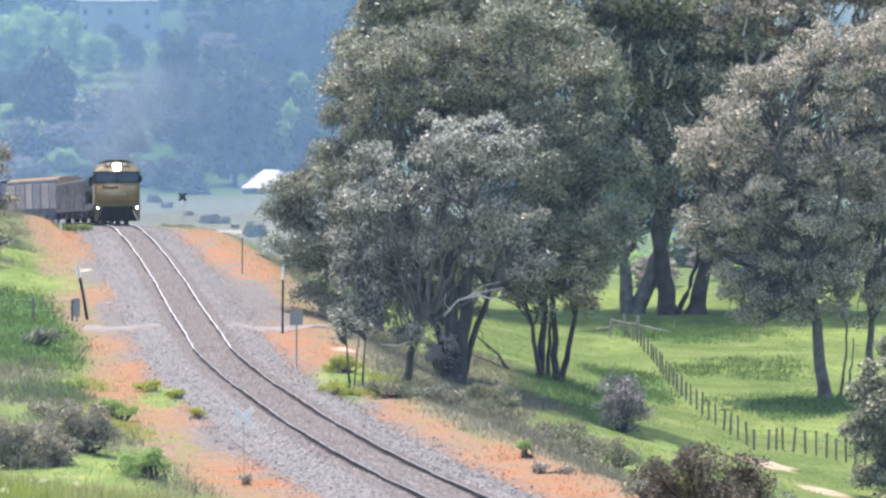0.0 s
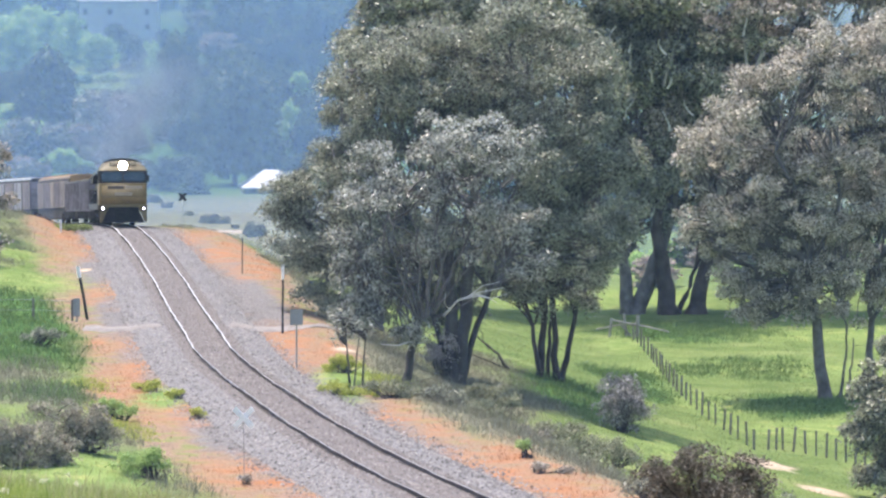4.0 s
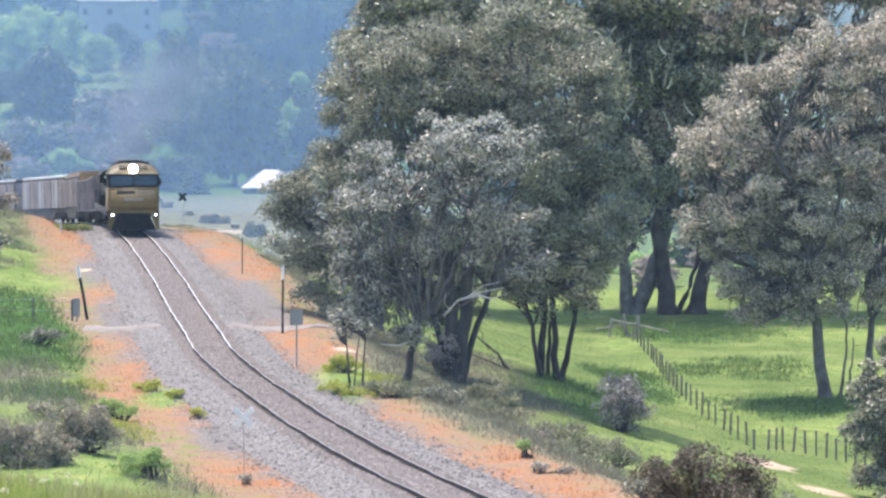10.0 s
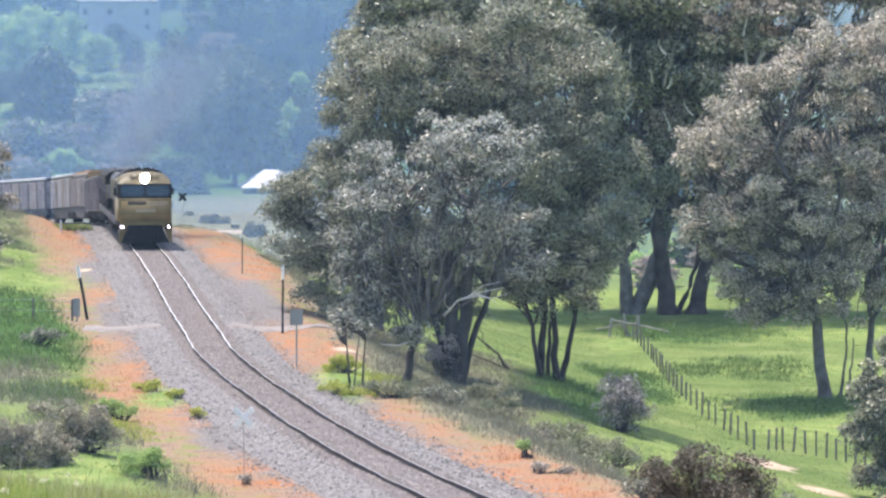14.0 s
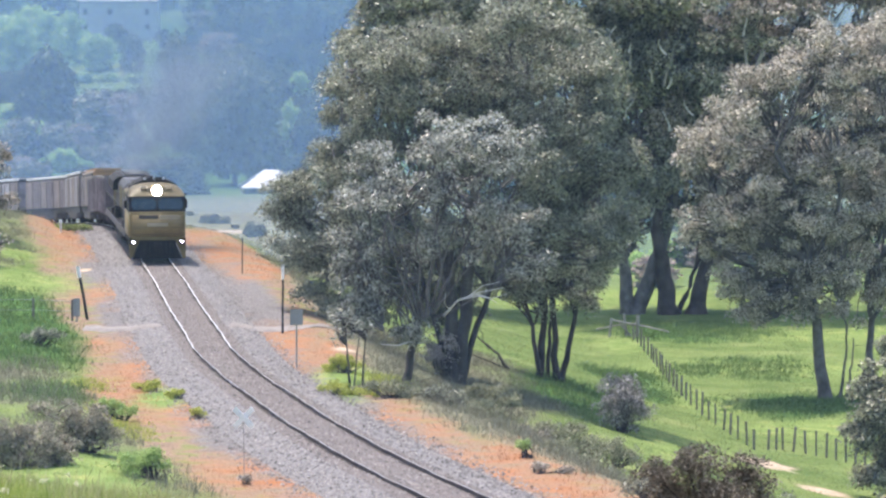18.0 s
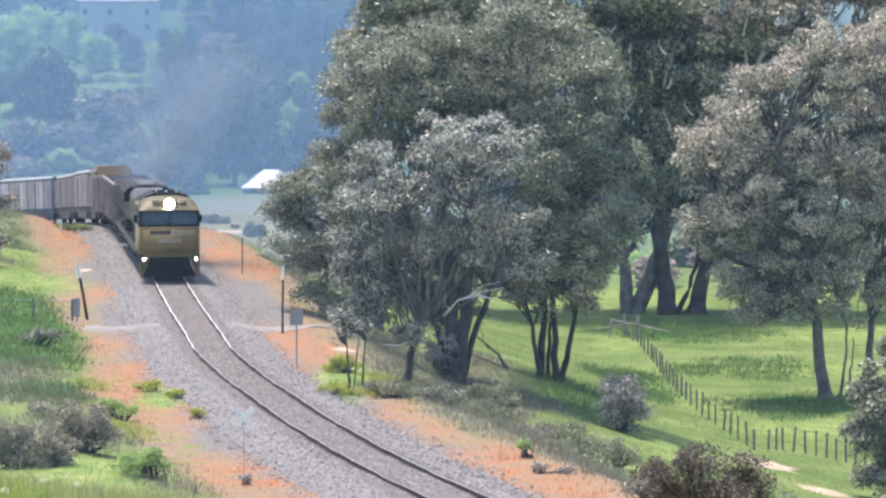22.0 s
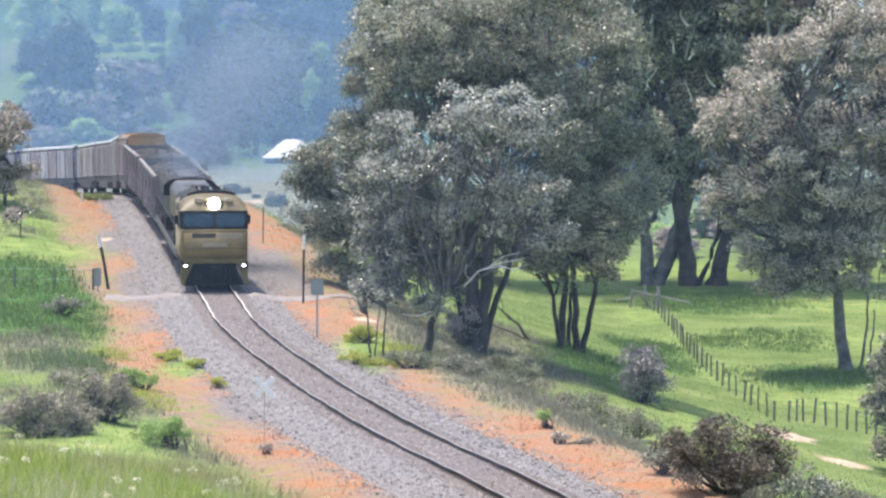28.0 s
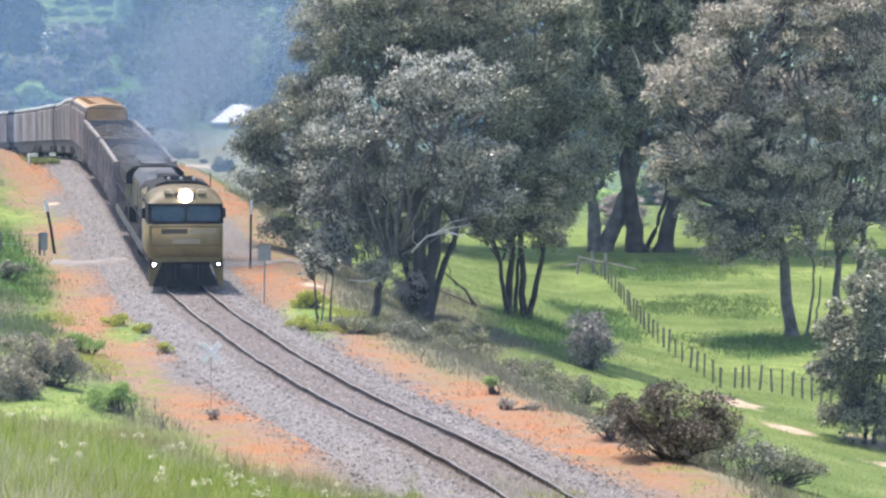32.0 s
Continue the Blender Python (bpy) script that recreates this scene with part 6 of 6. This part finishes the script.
for k in range(22):
    y = rng.uniform(425, 500)
    far_tree(y * rng.uniform(-0.16, -0.095), y, rng.uniform(2, 4.5), int(rng.choice([0, 1, 6, 6, 10])), rng.uniform(1.1, 1.6))
for k in range(30):
    y = rng.uniform(245, 278)
    far_tree(y * (0.02 + 0.0065 * k), y, rng.uniform(1.8, 3.6), int(rng.choice([5, 6, 10])), rng.uniform(1.4, 2.2))
for k in range(16):
    y = rng.uniform(330, 620)
    far_tree(y * rng.uniform(0.0, 0.2), y, rng.uniform(9, 16), int(rng.integers(0, 4)))


def house(x, y, w, d, h, pitch, turn, label, roof, hip=1.0):
    root = empty("house", x, y, float(ground(x, y)[0]), label, "house")
    root.rotation_euler = (0, 0, radians(turn))
    bm = bmesh.new()
    box(bm, (-w / 2, -d / 2, -0.5), (w / 2, d / 2, h))
    part("wall", bm, WALL, root)
    bm = bmesh.new()
    prism(bm, [(-d / 2 - 0.4, h - 0.1), (0, h + pitch), (d / 2 + 0.4, h - 0.1), (d / 2 + 0.4, h + 0.05), (0, h + pitch + 0.15), (-d / 2 - 0.4, h + 0.05)], -w / 2 - 0.4, w / 2 + 0.4)
    for v in bm.verts:
        if v.co.z > h + pitch / 2:
            v.co.x *= hip
    part("roof", bm, roof, root, "bright sheet-metal roof")
    for k in (-0.25, 0.25):
        bm = bmesh.new()
        box(bm, (k * w - 0.6, -d / 2 - 0.03, 0.3 * h), (k * w + 0.6, -d / 2 + 0.02, 0.75 * h))
        part("window", bm, SCREEN, root)
    return root


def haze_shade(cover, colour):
    """A tinted sheet in place of air haze: a little of the light is scattered, the rest passes."""
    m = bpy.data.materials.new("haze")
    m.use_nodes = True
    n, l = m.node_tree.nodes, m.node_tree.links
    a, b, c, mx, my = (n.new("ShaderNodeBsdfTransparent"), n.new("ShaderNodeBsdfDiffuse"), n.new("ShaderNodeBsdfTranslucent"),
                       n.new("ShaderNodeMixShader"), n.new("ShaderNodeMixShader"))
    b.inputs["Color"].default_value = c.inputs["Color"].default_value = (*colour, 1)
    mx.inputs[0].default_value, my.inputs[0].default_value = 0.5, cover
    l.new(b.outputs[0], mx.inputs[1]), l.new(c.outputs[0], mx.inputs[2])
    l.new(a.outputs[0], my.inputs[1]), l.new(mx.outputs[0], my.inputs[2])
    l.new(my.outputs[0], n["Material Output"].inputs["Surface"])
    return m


house(-24.5, 416, 8.0, 7, 0.8, 2.3, 8, "low house with a glaring white metal roof", ROOF, 0.2)
house(-64.4, 694, 3.4, 4, 3.0, 1.4, -10, "small pale house high on the wooded hillside", ROOF)
block = empty("building", -71.0, 648.0, float(ground(-71.0, 648.0)[0]), "long pale building with dark windows on the hillside", "building")
bm = bmesh.new()
box(bm, (-8.5, -4, -2), (8.5, 4, 8.5))
part("wall", bm, PALE_WALL, block)
bm = bmesh.new()
prism(bm, [(-4.5, 8.4), (0, 10.4), (4.5, 8.4), (4.5, 8.6), (0, 10.6), (-4.5, 8.6)], -9, 9)
part("roof", bm, GREY_METAL, block)
for k in (0, 2, 5):
    for h in (2.4, 5.6):
        bm = bmesh.new()
        box(bm, (-7.6 + k * 2.7, -4.05, h), (-6.7 + k * 2.7, -3.95, h + 1.2))
        part("window", bm, SCREEN, block)
# Flat tinted sheets added as haze; the nearest one lifts the dark tones.
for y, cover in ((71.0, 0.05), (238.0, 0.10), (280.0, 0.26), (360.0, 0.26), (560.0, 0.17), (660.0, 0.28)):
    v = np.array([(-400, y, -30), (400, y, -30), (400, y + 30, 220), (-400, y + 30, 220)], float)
    tagged(new("haze_sheet", mesh_of("haze_sheet", v, np.array([[0, 1, 2, 3]]), haze_shade(cover, (0.41, 0.62, 0.93)))),
           "flat see-through blue sheet added as haze", "haze", kind="structure")


# ---- grass ----
def blades(places, height, spread, per, rng, thin=0.035, lean=0.35):
    """Tufts of grass blades, three corners each."""
    c = np.repeat(places, per, axis=0)
    c = c + np.c_[rng.normal(0, spread, (len(c), 2)), np.zeros(len(c))]
    h = np.repeat(height, per) * rng.uniform(0.5, 1.2, len(c))
    a = rng.uniform(0, 2 * np.pi, len(c))
    side = np.c_[np.cos(a), np.sin(a), np.zeros(len(c))] * thin * rng.uniform(0.6, 1.5, len(c))[:, None]
    tip = c + np.c_[rng.normal(0, lean, (len(c), 2)) * h[:, None], h]
    v = np.stack([c - side, c + side, tip], 1).reshape(-1, 3)
    return v, np.arange(len(c) * 3).reshape(-1, 3)


def scatter(n, x0, x1, y0, y1, rng):
    x, y = rng.uniform(x0, x1, n), rng.uniform(y0, y1, n)
    return x, y


def meadow(name, label, shade, x, y, height, spread, per, seed, thin=0.035):
    r = np.random.default_rng(seed)
    v, f = blades(np.c_[x, y, ground(x, y) - 0.02], height, spread, per, r, thin)
    return tagged(new(name, mesh_of(name, v, f, shade)), label, "grass", kind="stuff")


rng = np.random.default_rng(21)
x, y = scatter(60000, -34, 36, 66, 215, rng)
g_, d_, s_, b_, l_, r_, f_ = covers(x, y)
ragged = 0.25 * wave(x * 2.2, y * 2.0)
is_dry = (r_ * 0.8 > rng.random(len(x))) & (r_ > 0.3) & (g_ + ragged < 0.6) & (b_ < 0.5)
is_dusty = (d_ + ragged > 0.5) & (g_ + ragged < 0.3) & (r_ < 0.4) & (rng.random(len(x)) < 0.35)
is_green = (d_ + ragged < 0.45) & (r_ < 0.5) & (g_ < 0.1) & (b_ < 0.4)
k = is_dry
meadow("dry_grass", "dry orange grass along the railway", GRASS_DRY, x[k], y[k], rng.uniform(0.05, 0.18, k.sum()), 0.3, 6, 22, 0.012)
k = is_green & (s_ < 0.4) & (x < 33)
meadow("green_grass", "lush green grass", GRASS_GREEN, x[k], y[k], rng.uniform(0.03, 0.13, k.sum()), 0.35, 5, 23, 0.016)
k = is_dusty
meadow("dusty_grass", "sparse grey-brown grass on the verge", GRASS_PALE, x[k], y[k], rng.uniform(0.05, 0.2, k.sum()), 0.25, 6, 27, 0.012)
k = (l_ * 0.9 > rng.random(len(x))) & (l_ > 0.25) & (d_ + ragged < 0.4)
meadow("weeds", "dark green weeds, also over the painted shade patches", WEEDS, x[k], y[k], rng.uniform(0.1, 0.38, k.sum()), 0.35, 12, 28, 0.022)
k = is_green & (s_ >= 0.4)
meadow("straw_grass", "pale straw-coloured tall grass", GRASS_PALE, x[k], y[k], rng.uniform(0.12, 0.42, k.sum()), 0.32, 12, 24, 0.013)

x, y = scatter(26000, -16, 6, 76, 132, rng)
n_, _ = railside(x, y)
k = (((n_ > 4.1) & (n_ < 6.0) & (y > 93) & (y < 112)) | ((n_ < -5.3) & (n_ > -6.6) & (y > 90) & (y < 110))) & (wave(x * 1.3, y * 0.7) > 0.0)
meadow("fresh_weeds", "bright yellow-green weeds along the verge", LEAF_YELLOW, x[k], y[k], rng.uniform(0.06, 0.2, k.sum()), 0.3, 12, 30, 0.015)


def stones(n, u0, u1, seed):
    """Loose ballast stones, six corners each, on the shoulders and between the rails."""
    r = np.random.default_rng(seed)
    u, a = u1 - (u1 - u0) * r.random(n) ** 1.5, np.clip(r.uniform(-3.3, 3.1, n) + r.normal(0, 0.3, n), -4.3, 4.1)
    top = np.interp(np.abs(a), [0, 1.75, 2.8, 4.5], [-0.15, -0.16, -0.31, -0.32])
    c = np.stack(on_track(u, a, top), 1)
    size = r.uniform(0.02, 0.055, n)[:, None, None]
    form = np.array([(1, 0, 0), (-1, 0, 0), (0, 1, 0), (0, -1, 0), (0, 0, 0.7), (0, 0, -0.7)], float)
    v = c[:, None] + form[None] * size * r.uniform(0.6, 1.4, (n, 6, 3)) + r.normal(0, 0.004, (n, 6, 3))
    tri = np.array([(0, 2, 4), (2, 1, 4), (1, 3, 4), (3, 0, 4)])
    f = (np.arange(n)[:, None, None] * 6 + tri[None]).reshape(-1, 3)
    return v.reshape(-1, 3), f


near_u = float(np.interp(-60, -TRACK[:, 1], STATION))
tagged(new("ballast_stones", mesh_of("ballast_stones", *stones(42000, near_u - 135, near_u, 29), STONE)), "loose grey ballast stones", "stones", kind="stuff")
def thick(x, y):
    """Where the near grass grows thick, from -1 to 1."""
    return wave(x * 2.9 + 1, y * 1.4) + 0.6 * wave(x * 7.0, y * 3.1 + 2)


x, y = scatter(17000, -11, 4, 30, 66, rng)
k = thick(x, y) > -0.25
meadow("tall_grass", "tall seeding grass on the near slope", GRASS_LIGHT, x[k], y[k], rng.uniform(0.16, 0.5, k.sum()), 0.16, 8, 25, 0.009)
x, y = scatter(11000, -11, 4, 30, 68, rng)
k = thick(x + 4, y) > 0.15
meadow("green_tufts", "rank yellow-green tufts in the near grass", GRASS_RANK, x[k], y[k], rng.uniform(0.2, 0.42, k.sum()), 0.12, 12, 33, 0.014)
x, y = scatter(14000, -11, 4, 30, 70, rng)
k = thick(x, y + 7) > 0.2
meadow("dry_stalks", "pale dry stalks in the near grass", GRASS_STALK, x[k], y[k], rng.uniform(0.2, 0.55, k.sum()), 0.15, 7, 31, 0.008)
x, y = scatter(13000, -14, 3, 48, 74, rng)
n_, _ = railside(x, y)
k = (thick(x + 9, y + 3) > 0.0) & (n_ < -4.2)
meadow("brown_grass", "tall brown-green grass below the slope", GRASS_TAWNY, x[k], y[k], rng.uniform(0.3, 0.75, k.sum()), 0.2, 8, 34, 0.01)
x, y = scatter(150, -11, 1, 36, 66, rng)
v, f = sprays(np.c_[x, y, ground(x, y) + rng.uniform(0.3, 0.6, len(x))], rng.uniform(0.03, 0.08, len(x)), 22, 0.05, np.random.default_rng(26), 0.5)
tagged(new("seed_heads", mesh_of("seed_heads", v, f, GRASS_CREAM)), "cream seed heads in the near grass", "grass", kind="stuff")


# ---- exhaust ----
def smoke_cloud(seed, n, rise, drift, grow, speck=0.0093):
    """A cloud of fine soot specks that widens as it rises."""
    r = np.random.default_rng(seed)
    k = r.random(n)
    c = np.c_[-k * drift + r.normal(0, 0.9 + grow * k), r.normal(0, 0.9 + grow * k) + 1.2 * k, k * rise + r.normal(0, 0.2 + 0.4 * k)]
    d = r.normal(0, 1, (n, 3, 3)) * speck
    return mesh_of("smoke", (c[:, None] + d).reshape(-1, 3), np.arange(n * 3).reshape(-1, 3), SMOKE)


# ---- assembly of the train and its run ----
loco, loco_wheels = locomotive()
TRAIN = [(loco, 11.0, 7.2, loco_wheels)]
tail = 22.6
first_gondola, gw = gondola(GONDOLA, GONDOLA_RIM)
first_box, bw = container_wagon(BOX_BUFF, BOX_TAN, "flat wagon with a buff container under an orange-brown roof", 3.68, 0.2, BOX_DUSK)


other_box, ow = container_wagon(BOX_GREY, BOX_GREY, "flat wagon carrying a streaked grey ribbed container", 3.85, 0.1, BOX_BROWN)
brown_box, rw = container_wagon(BOX_BROWN, BOX_BROWN, "flat wagon carrying a rusty brown ribbed container", 3.8, 0.1, BOX_DUSK)


def twin(ob):
    o = copy_thing(ob, Matrix())
    return o, [c for c in o.children if c.name.startswith("wheelset")]


for k in range(9):
    if k < 2:
        ob, ws = (first_gondola, gw) if k == 0 else twin(first_gondola)
    else:
        ob, ws = (first_box, bw) if k == 2 else (other_box, ow) if k == 3 else (brown_box, rw) if k == 4 else twin(brown_box if k % 3 == 1 else other_box)
    length = 14.7 if k < 2 else 16.4
    TRAIN.append((ob, tail + length / 2, 4.6 if k < 2 else 5.4, ws))
    tail += length
smoke = tagged(new("exhaust_smoke", smoke_cloud(3, 300000, 6.5, -3.0, 1.2)), "thin blue-grey diesel exhaust smoke rising from the locomotive", "smoke", kind="stuff")


def run(t):
    """How far along the railway the locomotive's nose has come."""
    return 331.89 + 2.09619 * t + -0.011120 * t ** 2 + 0.0006311 * t ** 3


def seat(u, half):
    """The pose of a vehicle whose middle is at u and whose bogies stand half to either side."""
    a, b = Vector(on_track(u - half)), Vector(on_track(u + half))
    x = (b - a).normalized()
    y = Vector((0, 0, 1)).cross(x).normalized()
    m = Matrix((x, y, x.cross(y))).transposed().to_4x4()
    m.translation = (a + b) / 2
    return m


def motions():
    for ob, back, half, wheels in TRAIN:
        walk(ob, [(t, seat(run(t) - back, half)) for t in range(33)])
        for w in wheels:
            at = w.matrix_basis.translation.copy()
            rows = [(t, pose(*at, 0, math.degrees((run(t) - run(0)) / 0.47) % 360, 0)) for t in np.arange(0, 32.01, 0.2)]
            walk(w, rows)
    walk(smoke, [(t, Matrix.Translation(seat(run(t) - 13, 7.2).translation + Vector((0, 0, 4.2)))) for t in range(33)])


motions()
